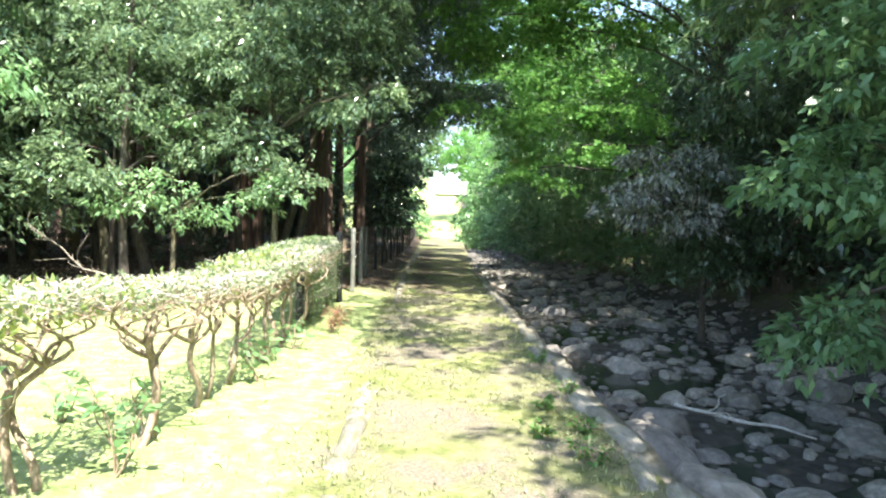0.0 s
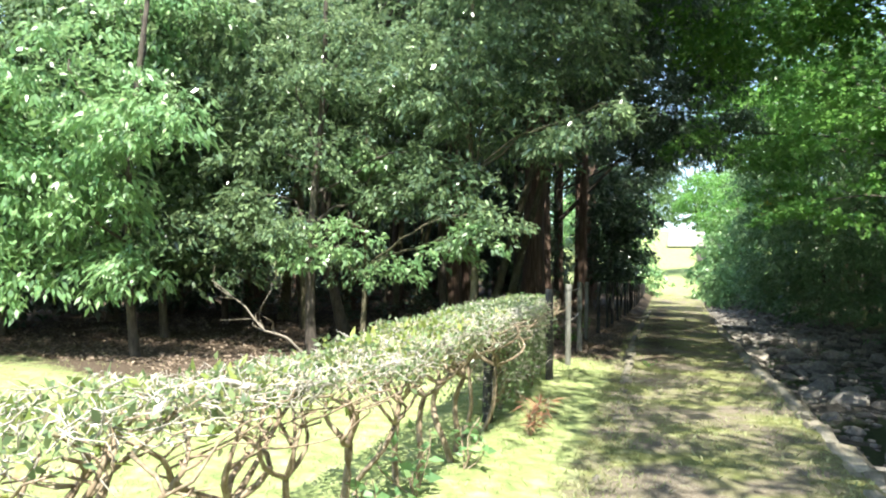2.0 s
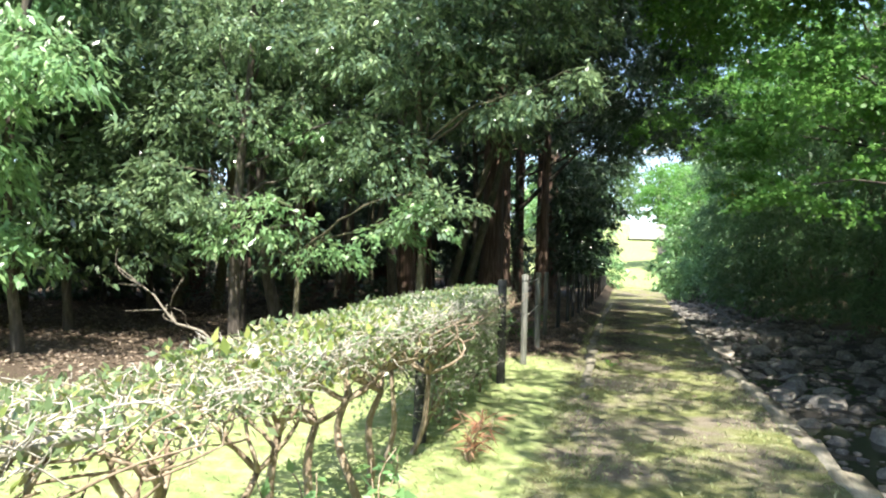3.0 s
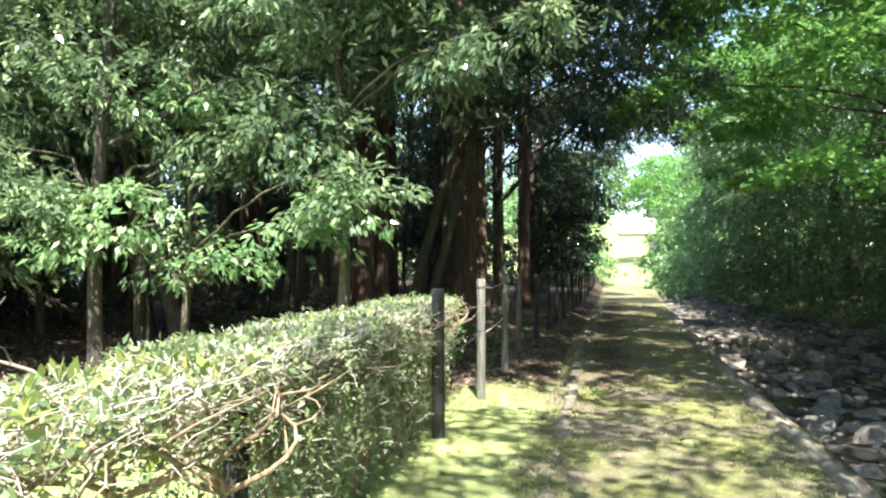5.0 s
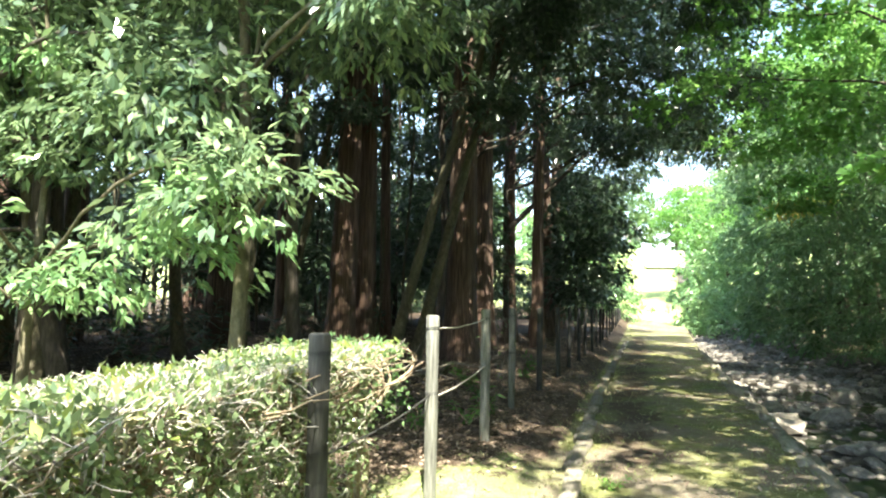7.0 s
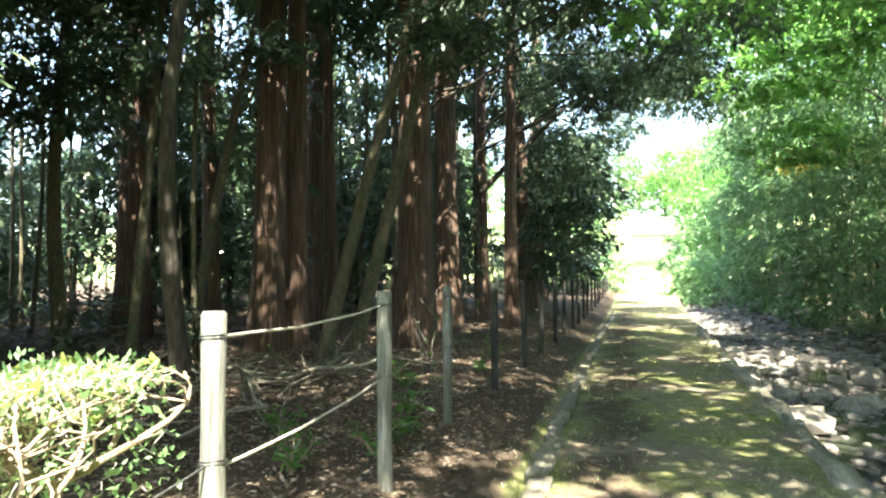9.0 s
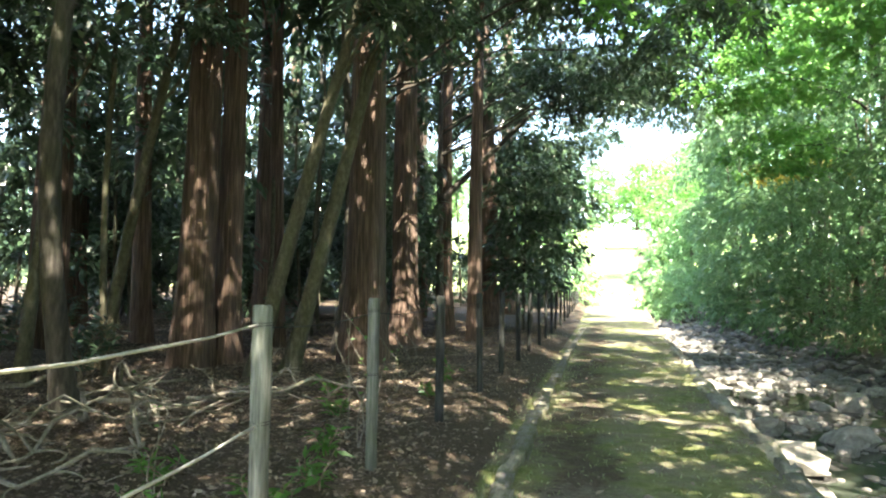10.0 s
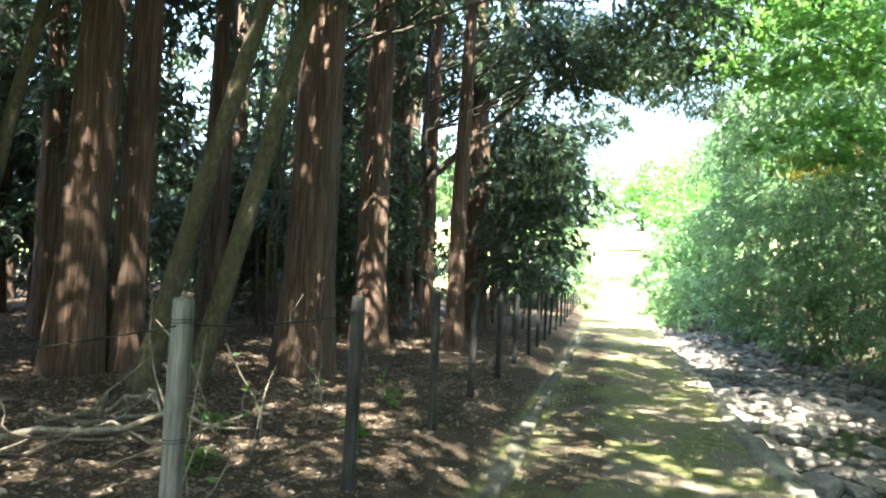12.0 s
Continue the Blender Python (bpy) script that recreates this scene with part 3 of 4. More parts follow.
# tall trees whose high crowns, out of view, are added to shade wood and path
for x, y, bl in [(-9.4, 24.5, [(-4.6, 14.8, 10.6, 2.2, 1.8, 0.9), (-7.4, 16.6, 11.0, 2.4, 2.2, 1.0), (-2.4, 15.6, 11.2, 2.0, 1.8, 0.9), (-4.8, 19.4, 11.6, 2.4, 2.2, 1.0), (-10.6, 17.5, 11.0, 2.4, 2.2, 1.0)]),
                 (-3.6, 29.4, [(-1.8, 19.2, 11.4, 2.2, 2.0, 0.9), (0.4, 16.6, 11.2, 1.5, 1.6, 0.8), (2.7, 14.6, 11.5, 1.8, 1.8, 0.8), (0.2, 22.6, 11.8, 1.6, 1.6, 0.8), (-1.3, 24.8, 12.0, 1.6, 1.6, 0.9), (-6.6, 23.0, 12.2, 2.4, 2.2, 1.0)]),
                 (-7.2, 37.0, [(-1.6, 28.0, 12.4, 2.4, 2.2, 1.0), (0.8, 27.0, 12.0, 1.6, 1.8, 0.8), (-5.0, 27.6, 12.6, 2.4, 2.4, 1.0), (-9.4, 27.4, 12.4, 2.6, 2.4, 1.0), (-1.2, 33.0, 12.6, 2.2, 2.2, 1.0)])]:
    tree(x, y, 13.5, 0.2, bl, LEAF_DARK, BARK_CEDAR, "tall evergreen whose unseen high crown is added to shade the wood", dict(HIGH, plates=0.6, core=0.75), group="tall evergreens", bend=0.1, limbs=5)
# leafy trees that fill the depth of the wood
for i in range(8):
    x, y = -6.5 - 1.5 * i + RNG.normal() * 0.7, 31 + 13 * ((i * 0.618) % 1)
    h = 11 + 3 * RNG.random()
    tree(x, y, h, 0.09, [(x + RNG.normal() * 0.5, y, h * f, 1.9, 1.7, 1.1) for f in (0.26, 0.42, 0.58)], LEAF_DARK, BARK_DARK,
         "leafy evergreen tree deep in the wood", dict(FAR, core=0.55), group="trees deep in the wood", limbs=4)

# thicket along the far bank of the stream
THICK = [(8.4, 12.0, 8), (7.6, 15.5, 8), (7.2, 19.5, 8.5), (6.8, 23.5, 9), (6.6, 27.5, 10), (6.4, 31.5, 11), (6.0, 36.0, 12), (5.8, 41.0, 13), (5.6, 46.0, 13), (6.0, 52.0, 13), (10.5, 17.0, 11), (10, 25, 11), (10.0, 34, 12), (9.5, 44, 12), (9, 8, 10)]
# the shaded near trees get a darker leaf colour, the sunlit ones a lighter
for x, y, h in THICK:
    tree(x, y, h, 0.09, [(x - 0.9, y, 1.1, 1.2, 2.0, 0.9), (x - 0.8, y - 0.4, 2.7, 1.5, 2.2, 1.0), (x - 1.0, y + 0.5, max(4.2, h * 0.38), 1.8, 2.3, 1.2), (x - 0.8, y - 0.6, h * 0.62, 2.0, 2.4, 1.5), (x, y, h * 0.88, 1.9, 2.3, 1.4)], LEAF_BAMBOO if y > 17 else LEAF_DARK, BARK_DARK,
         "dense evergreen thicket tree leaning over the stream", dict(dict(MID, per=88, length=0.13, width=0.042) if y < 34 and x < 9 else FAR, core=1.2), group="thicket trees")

# maples over the path
tree(6.8, 15.0, 9, 0.12, [(1.2, 15.6, 6.2, 2.2, 1.8, 0.6), (3.8, 14.6, 6.4, 2.0, 2.0, 0.8), (2.4, 14.8, 7.6, 2.4, 2, 0.7), (0.0, 14.5, 7.4, 1.8, 1.8, 0.6)],
     LEAF_MAPLE, BARK_DARK, "maple with layered translucent green leaves over the path", MAPLE, lean=(-1.2, 0.6), limbs=8)
tree(6.4, 22.0, 10, 0.12, [(3.2, 21.5, 7.4, 1.8, 1.8, 0.6), (1.6, 22.0, 8.4, 1.8, 1.8, 0.6), (4.2, 23.0, 6.0, 1.6, 1.8, 0.6), (2.6, 19.0, 8.2, 1.6, 1.6, 0.6), (3.8, 18, 9.6, 1.8, 2, 0.7), (4.2, 25, 9.4, 1.8, 2, 0.7), (4.6, 19.5, 6.6, 1.4, 1.8, 0.6), (1.9, 20.0, 6.9, 1.1, 0.9, 0.5), (0.7, 20.6, 5.1, 1.0, 0.8, 0.3), (2.2, 20.4, 4.6, 1.0, 0.9, 0.4), (2.4, 25.5, 8.2, 1.6, 1.5, 0.6), (1.2, 23.5, 7.3, 1.0, 1.0, 0.4)],
     LEAF_LIME_LIT, BARK_DARK, "maple with layered translucent leaves in sunlit green over the stream", MAPLE, lean=(-1.2, 0.6), limbs=12)
tree(6.2, 29.0, 10, 0.12, [(3.0, 29.0, 6.4, 1.8, 2.0, 0.7), (3.8, 30.0, 4.8, 1.4, 1.8, 0.6), (2.2, 30.5, 8.2, 2.2, 2.0, 0.8), (4.2, 28.0, 8.0, 2.0, 2.2, 0.8)],
     LEAF_LIME_LIT, BARK_DARK, "maple with layered translucent leaves in sunlit green over the stream", dict(MAPLE, length=0.11, width=0.09, per=120), lean=(-1.2, 0.6), limbs=5)

# low boughs of the front maple, coloured lighter where the sun strikes them
tree(7.0, 15.4, 6, 0.09, [(1.9, 13.9, 2.6, 0.8, 0.6, 0.16), (2.8, 14.1, 3.15, 1.0, 0.8, 0.2), (2.3, 14.6, 3.9, 1.2, 0.9, 0.24), (3.8, 14.4, 3.9, 1.1, 1.0, 0.26), (3.0, 14.8, 4.7, 1.5, 1.1, 0.3), (4.4, 14.3, 2.9, 0.8, 0.8, 0.2)],
     LEAF_LIME_LIT, BARK_DARK, "low maple boughs with flat sprays of leaves coloured lime-green as if sunlit", dict(MAPLE, plates=2.6, per=128, pr=0.5, dome=0.08), lean=(-0.8, -0.3), limbs=6)

# trees on the far bank near the start, mostly unseen, placed to shade the stream
for x, y in [(6.6, 1.0), (7.2, 5.5), (6.2, -3.5), (7.8, 9.0)]:
    tree(x, y, 10, 0.16, [(x - 2.6, y + 0.4, 5.4, 1.9, 2.2, 0.9), (x - 3.5, y - 0.6, 6.2, 1.5, 2.2, 0.8), (x - 1.4, y - 0.4, 7.2, 2.4, 2.4, 1.2), (x + 0.6, y, 4.2, 2.0, 2.2, 1.4), (x, y + 0.6, 2.2, 1.3, 1.8, 0.9)],
         LEAF_OAK, BARK_DARK, "broad-leaved tree added on the stream's far bank to shade it", dict(MID, core=1.6))
tree(4.4, 5.2, 5.5, 0.07, [(3.1, 5.0, 2.0, 0.75, 0.6, 0.45), (3.4, 5.2, 2.9, 0.9, 0.7, 0.5), (3.1, 5.0, 0.85, 0.5, 0.5, 0.28), (4.2, 5.2, 1.6, 0.8, 0.8, 0.6), (4.2, 5.4, 3.8, 1.2, 1.2, 0.7)],
     LEAF_BAMBOO, BARK_DARK, "small broad-leaved tree reaching over the near stream", dict(NEAR, length=0.12, width=0.05, plates=3.0, pr=0.34, per=112, core=0.5, core_len=0.13))
tree(7.4, 12.4, 6, 0.08, [(5.2, 12.2, 2.7, 1.1, 0.9, 0.6), (6.2, 12.2, 2.0, 1.2, 1.0, 0.9), (6.0, 12.4, 4.2, 1.6, 1.4, 0.8), (4.9, 12.4, 1.2, 0.9, 0.8, 0.6)],
     LEAF_DARK, BARK_DARK, "evergreen shrub with glossy drooping leaves over the stream", dict(NEAR, droop=0.9))
# this shrub's bright gloss is painted by its pale leaf colour
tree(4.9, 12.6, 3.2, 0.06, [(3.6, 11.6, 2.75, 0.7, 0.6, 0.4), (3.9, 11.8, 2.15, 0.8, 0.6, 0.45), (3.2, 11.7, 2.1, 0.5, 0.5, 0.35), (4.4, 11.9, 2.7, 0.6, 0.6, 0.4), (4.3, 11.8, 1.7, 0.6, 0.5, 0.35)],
     LEAF_GLINT, BARK_DARK, "shrub over the stream, drooping leaves coloured pale grey for sunlit gloss", dict(NEAR, droop=0.8, length=0.12, width=0.035, core=0.4, plates=2.2, pr=0.35))
# boughs with yellowing leaves on the far bank
tree(6.0, 33.0, 7, 0.07, [(3.7, 31.6, 4.7, 0.75, 0.5, 0.28), (4.7, 31.8, 5.0, 0.7, 0.5, 0.25)], LEAF_YELLOW, BARK_DARK, "tree bough with yellow leaves above the stream", dict(MID, core=0.6), limbs=2)
# boughs set out of view where their shadows dapple the path
tree(7.6, 3.0, 10, 0.14, [(3.4, 1.8, 6.5, 1.2, 1.4, 0.5), (2.3, 4.0, 7.0, 1.4, 1.6, 0.5), (1.7, 8.6, 7.4, 1.4, 1.5, 0.5), (3.2, 9.0, 6.6, 1.4, 1.5, 0.5), (2.0, 11.0, 7.8, 1.5, 1.4, 0.5), (0.4, 6.6, 7.6, 1.3, 1.5, 0.5), (1.4, 5.2, 7.2, 1.2, 1.1, 0.4), (0.2, 8.6, 7.7, 1.1, 1.0, 0.4)],
     LEAF_MAPLE, BARK_DARK, "unseen tall tree whose thin boughs are added for dappled shade on the path", dict(MID, plates=1.5, core=0.6), limbs=6)
# dense tall trees, crowns above the view, added to keep the near thicket in shade
for x, y in [(7.4, 14.5), (6.9, 17.0), (8.4, 16.0)]:
    tree(x, y, 15, 0.2, [(x - 1.6, y, 9.8, 2.2, 2.2, 1.1), (x - 0.6, y - 1.4, 12, 2.4, 2.4, 1.2), (x + 0.8, y - 0.4, 10.4, 2.2, 2.2, 1.2)], LEAF_DARK, BARK_DARK,
         "tall broad-leaved tree added for shade on the stream's far bank", dict(HIGH, core=1.0), limbs=3)
# tall trees on the far bank, added as unseen sun blockers
for x, y in [(7.6, 2.0), (8.6, 7.0), (8.4, -3.5), (9.4, 12.0), (5.4, -9.0)]:
    tree(x, y, 15, 0.2, [(x - 2.4, y, 9.5, 2.6, 2.6, 1.2), (x - 1.2, y + 0.6, 12, 2.8, 2.8, 1.4), (x + 0.6, y - 0.4, 9.0, 2.6, 2.6, 1.4), (x - 2.2, y - 0.5, 14, 2.2, 2.2, 1.0)], LEAF_OAK, BARK_DARK,
         "tall broad-leaved tree added for shade on the stream's far bank", dict(HIGH, plates=0.4, core=0.6), limbs=4)
# crown pieces hung above the view to stop sun on path, wood and maple
tree(8.2, 18.0, 14, 0.2, [(0.8, 13.5, 11.0, 2.0, 2.0, 0.9), (1.6, 17.0, 11.6, 2.2, 2.2, 0.9), (0.0, 20.0, 12.0, 2.0, 2.2, 0.9), (-0.8, 24.0, 12.4, 2.0, 2.0, 0.9), (1.0, 10.5, 10.6, 1.6, 1.6, 0.7), (3.0, 12.6, 10.2, 1.6, 1.3, 0.8)], LEAF_OAK, BARK_DARK,
     "tall broad-leaved tree arching unseen over path and stream, added for shade", dict(HIGH, plates=0.55, core=0.6), limbs=7)
for i in range(14):
    x, y = 8.6 + 2.5 * RNG.random(), 12 + i * 2.8
    z = gz(x, y)
    tree(x, y, z + 4, 0.05, [(x, y, z + 0.9, 1.4, 1.6, 0.8), (x, y, z + 2.6, 1.5, 1.6, 1.0)], LEAF_BAMBOO, BARK_DARK, "dense evergreen shrub on the far bank", FAR, group="shrubs of the far bank", category="shrub", name="shrub", limbs=2)
# shrubs that close the wood's far edge
for i in range(20):
    x, y = -3.6 - i * 1.15, 47 + 2.5 * RNG.random()
    if i > 16:
        x, y = -23.5, 46 - (i - 16) * 7
    tree(x, y, 3.2, 0.05, [(x, y, 1.0, 1.0, 0.9, 0.75), (x, y, 2.3, 1.1, 1.0, 0.8)], LEAF_DARK, BARK_DARK, "dense dark shrub at the wood's far edge", FAR, group="shrubs at the wood's edge", category="shrub", name="shrub", limbs=2)
# wood behind the start of the walk
for x, y in [(-9, -12), (-3, -16), (4, -14), (10, -10), (-14, -6), (12, 2), (14, 12), (-16, 4)]:
    tree(x, y, 9, 0.16, [(x, y, 4, 2.4, 2.4, 1.8), (x + 0.6, y, 6.5, 2.6, 2.6, 2.0), (x, y + 0.5, 2.2, 2.0, 2.0, 1.4)], LEAF_OAK, BARK_DARK, "broad-leaved tree closing the clearing", HIGH, limbs=3)
# pale sunlit trees beyond the field
VERY_FAR = dict(plates=0.2, per=64, pr=1.2, length=0.5, width=0.26, droop=0.3, core=1.5, core_len=0.9)
for i in range(15):
    x = -34 + i * 5.2 + RNG.normal() * 1.2
    y = 92 + 10 * RNG.random()
    z = gz(x, y)
    h = 8 + 4 * RNG.random()
    tree(x, y, z + h, 0.3, [(x, y, z + h * 0.4, 3.4, 3.0, h * 0.3), (x + 1, y, z + h * 0.75, 3.0, 2.8, h * 0.28)], LEAF_PALE, BARK_DARK, "far pale green tree in the sun beyond the field", VERY_FAR, group="far trees", limbs=2)
tree(4.4, 58.0, gz(4.4, 58) + 8, 0.14, [(2.4, 57.5, 6.6, 1.6, 1.4, 0.8), (0.9, 57.8, 8.0, 1.5, 1.4, 0.7), (3.8, 58.0, 8.2, 2.0, 1.8, 1.0), (2.4, 58.2, 9.6, 1.8, 1.8, 0.8)],
     LEAF_LIME_LIT, BARK_DARK, "sunlit lime-green tree arching over the path's end", dict(FAR, core=0.5), limbs=4)
# bright bushes where the path leaves the wood
for x, y, h in [(2.8, 47.0, 1.6), (3.0, 53.0, 2.4), (3.6, 60.0, 3.0), (2.3, 49.5, 2.8), (-2.2, 51.5, 2.2), (-3.4, 54.0, 2.6), (-4.5, 60.0, 3.5), (5.5, 66.0, 6.5), (-6.5, 68.0, 7), (8.5, 72, 8), (-9.5, 74, 8), (4.5, 57, 5.5)]:
    z = gz(x, y)
    tree(x, y, z + h, 0.04, [(x, y, z + h * 0.5, h * 0.6, h * 0.6, h * 0.45), (x + 0.4, y + 0.3, z + h * 0.8, h * 0.4, h * 0.4, h * 0.3)], LEAF_BRIGHT, BARK_DARK, "bright green bush in the sun beside the path", FAR if y < 58 else VERY_FAR, category="bush", name="bush", group="bushes at the wood's end", limbs=2)


# ---- fence ----
POSTS = [(-1.86, 12.1, 1.31, 0.055, 1), (-1.86, 13.89, 1.38, 0.049, 0), (-1.94, 15.9, 1.42, 0.05, 0), (-2.03, 17.75, 1.43, 0.045, 0), (-1.95, 19.5, 1.43, 0.045, 1), (-1.95, 21.5, 1.45, 0.04, 1)]
y = 23.4
while y < 50:
    POSTS.append((-1.95 - 0.006 * (y - 23), y, 1.43 + 0.02 * math.sin(y * 3), 0.04, 1))
    y += 1.9
fence = thing("fence", "row of weathered round wooden posts strung with wire rope", "fence", (-1.9, 13.9, gz(-1.9, 13.9)))
FZ = gz(-1.9, 13.9)


def fence_post(x, y, top, r, dark):
    z0 = gz(x, y) - 0.06
    lean = RNG.normal(size=2) * 0.012
    n = 7
    zs = np.linspace(z0, top, n)
    p = np.stack([x + lean[0] * (zs - top), y + lean[1] * (zs - top), zs], 1) - np.array([-1.9, 13.9, FZ])
    p = np.concatenate([p, p[-1:] + [[0, 0, 0.012]]])
    rad = np.concatenate([r * (1 + 0.03 * RNG.normal(size=n)), [r * 0.82]])
    part("post", tube_mesh("post", [tube(p, rad, 14, 0.015)], POST_DARK if dark else POST_WOOD), None, fence, "dark weathered post" if dark else "pale weathered post")


for row in POSTS:
    fence_post(*row)
for x, y, top in ((-1.92, 9.1, 0.86),):
    fence_post(x, y, top, 0.055, 1)
OFF = np.array([-1.9, 13.9, FZ])


def fence_wire(a, b, drop_a, drop_b, r, mat):
    p = wander((a[0], a[1], a[2] - drop_a), (b[0], b[1], b[2] - drop_b), 9, 0.004, 0.03) - OFF
    part("wire", tube_mesh("wire", [tube(p, np.full(9, r), 5)], mat), None, fence)


def wire_tie(x, y, z, r):
    """Two turns of wire wound round a post."""
    t = np.linspace(0, 4 * math.pi, 26)
    p = np.stack([x + r * np.cos(t), y + r * np.sin(t), z + 0.002 * t], 1) - OFF
    part("wire_tie", tube_mesh("wire_tie", [tube(p, np.full(26, 0.0022), 5)], POST_DARK), None, fence, "dark twisted wire tie")


fence_wire(POSTS[0], POSTS[1], 0.6, 0.57, 0.005, POST_DARK)
fence_wire(POSTS[1], POSTS[2], 0.09, 0.08, 0.007, WIRE)
fence_wire(POSTS[1], POSTS[2], 0.6, 0.57, 0.007, WIRE)
for a, b in zip(POSTS[2:7], POSTS[3:8]):
    fence_wire(a, b, 0.1, 0.1, 0.0035, POST_DARK)
for x, y, top, r, dark in POSTS[:6]:
    for drop in (0.1, 0.58):
        wire_tie(x, y, top - drop, r * 1.06)


# ---- hedge ----
def hedge_x(y):
    return float(np.interp(y, [1.5, 3.0, 4.5, 8.5, 11.5, 14.2], [-2.5, -2.15, -1.95, -2.0, -2.2, -2.5]))


def hedge_shrub(y, width, height, fullness, label):
    """A clipped shrub: bare forked stems that carry a mat of twigs and leaves, thin on leggy shrubs and deep on dense ones."""
    x = hedge_x(y)
    z = gz(x, y)
    root = thing("hedge_shrub", label, "hedge", (x, y, z), "clipped hedge")
    leggy = fullness < 0.3
    mat_low = height * float(np.interp(fullness, [0, 0.3, 0.9], [0.84, 0.62, 0.12]))
    for s in range(2 if leggy or y > 13.3 else 4):
        b = np.array([0.12 + RNG.normal() * 0.07, (s - 0.5) * 0.28 + RNG.normal() * 0.07, -0.04])
        fork = np.array([b[0] + RNG.normal() * 0.06, b[1] + RNG.normal() * 0.12, height * RNG.uniform(0.5, 0.66)])
        thick = RNG.uniform(0.019, 0.03)
        tubes = [tube(soft_line(b, fork, 9, 0.05), np.linspace(thick, thick * 0.75, 9), 8, 0.07)]
        for f in range(5):
            e = np.array([np.clip(fork[0] + RNG.normal() * width * 0.36, -width / 2, width / 2), fork[1] + RNG.normal() * 0.3, height * RNG.uniform(0.86, 0.97)])
            arm = soft_line(fork, e, 8, 0.09)
            tubes.append(tube(arm, np.linspace(thick * 0.6, 0.006, 8), 6, 0.08))
            for g in range(3):
                k = int(RNG.integers(3, 7))
                tip = arm[k] + np.array([RNG.normal() * 0.14, RNG.normal() * 0.16, RNG.uniform(0.04, 0.2)])
                tip[2] = min(tip[2], height)
                tubes.append(tube(soft_line(arm[k], tip, 5, 0.04), np.linspace(0.006, 0.003, 5), 5, 0.05))
        part("stem", tube_mesh("stem", tubes, STEM), None, root)

    def cap(px, py):
        return height + 0.03 * wave(px + x, py + y, 5.0)

    tw = []
    for i in range(int((210 + 760 * fullness) * (0.25 if y > 13.3 else 1))):
        c = np.array([RNG.uniform(-width / 2, width / 2), RNG.uniform(-0.45, 0.45), mat_low + (height - mat_low) * RNG.random() ** 0.5])
        if i % 2 and not leggy:
            c[2] = height - RNG.uniform(0.02, 0.12)
        elif i % 3 == 0:
            c[0] = width / 2 * RNG.uniform(0.85, 1.02)
        e = c + unit(RNG.normal(size=3) + np.array([0.3, 0, 0.6])) * RNG.uniform(0.06, 0.19)
        e[2] = min(e[2], height + 0.03)
        tw.append(tube(wander(c, e, 4, 0.011), np.array([0.0034, 0.003, 0.0024, 0.0015]), 4))
    part("twig_mass", tube_mesh("twig_mass", tw, TWIG), None, root, "bare pale twigs")["kind"] = "stuff"
    n = int((700 + 5200 * fullness) * (0.55 if y > 12.9 else 1))
    c = np.stack([RNG.uniform(-width / 2, width / 2, n), RNG.uniform(-0.5, 0.5, n), mat_low + (height - mat_low) * RNG.random(n) ** 0.6], 1)
    skin = RNG.random(n)
    c[:, 0] = np.where(skin < 0.35, width / 2 * np.sign(c[:, 0]) + RNG.normal(size=n) * 0.04, c[:, 0])
    top = cap(c[:, 0], c[:, 1])
    c[:, 2] = np.where(skin > 0.66, top - 0.03 + RNG.normal(size=n) * 0.025, np.minimum(c[:, 2], top - 0.02))
    v, q = blades(c, RNG.normal(size=(n, 3)) * 0.7 + np.array([0, 0, 0.3]), 0.046, 0.022)
    part("foliage", mesh_np("foliage", v, q, LEAF_BRIGHT if y > 12.9 else LEAF_HEDGE), None, root)["kind"] = "stuff"
    n = 420 if leggy else 850
    c = np.stack([RNG.uniform(-width / 2, width / 2 + 0.03, n), RNG.uniform(-0.5, 0.5, n), height - 0.03 - 0.16 * RNG.random(n) ** 2.5], 1)
    c[:, 2] += 0.03 * wave(c[:, 0] + x, c[:, 1] + y, 5.0)
    v, q = blades(c, RNG.normal(size=(n, 3)) * 0.8 + np.array([0, 0, 0.3]), 0.04, 0.018)
    part("dry_foliage", mesh_np("dry_foliage", v, q, LEAF_DRY), None, root, "dry straw-coloured leaves")["kind"] = "stuff"
    # young shoots stand above the clipped top
    lush = 1.0 if y < 3.4 or 6.6 < y < 8.3 else 0.8 if y > 8.3 else 0.35
    n = int(300 * lush)
    c = np.stack([RNG.uniform(-width / 2, width / 2, n), RNG.uniform(-0.5, 0.5, n), height - 0.02 - 0.2 * RNG.random(n) ** 2], 1)
    v, q = blades(c, RNG.normal(size=(n, 3)) * 0.7 + np.array([0, 0, 0.6]), 0.08, 0.038)
    part("young_shoot", mesh_np("young_shoot", v, q, LEAF_SHOOT), None, root, "yellow-green young leaves")["kind"] = "stuff"
    return root


y = 2.3
while y < 14.2:
    full = float(np.interp(y, [2, 5, 6.5, 8.5, 9.2, 12.6, 13.2], [0.0, 0.0, 0.03, 0.1, 0.95, 0.95, 0.5]))
    hgt = float(np.interp(y, [2, 3.3, 4.7, 6.2, 8.2, 13], [1.06, 1.04, 0.97, 0.94, 1.07, 1.12]))
    hedge_shrub(y, 0.55 if y < 6 else 0.7 if y < 11.5 else 0.6, hgt, full, "leggy clipped shrub with bare stems and a leafy top" if full < 0.4 else "dense clipped hedge shrub with dry twigs and small leaves")
    y += 0.95 if y < 6 else 0.82


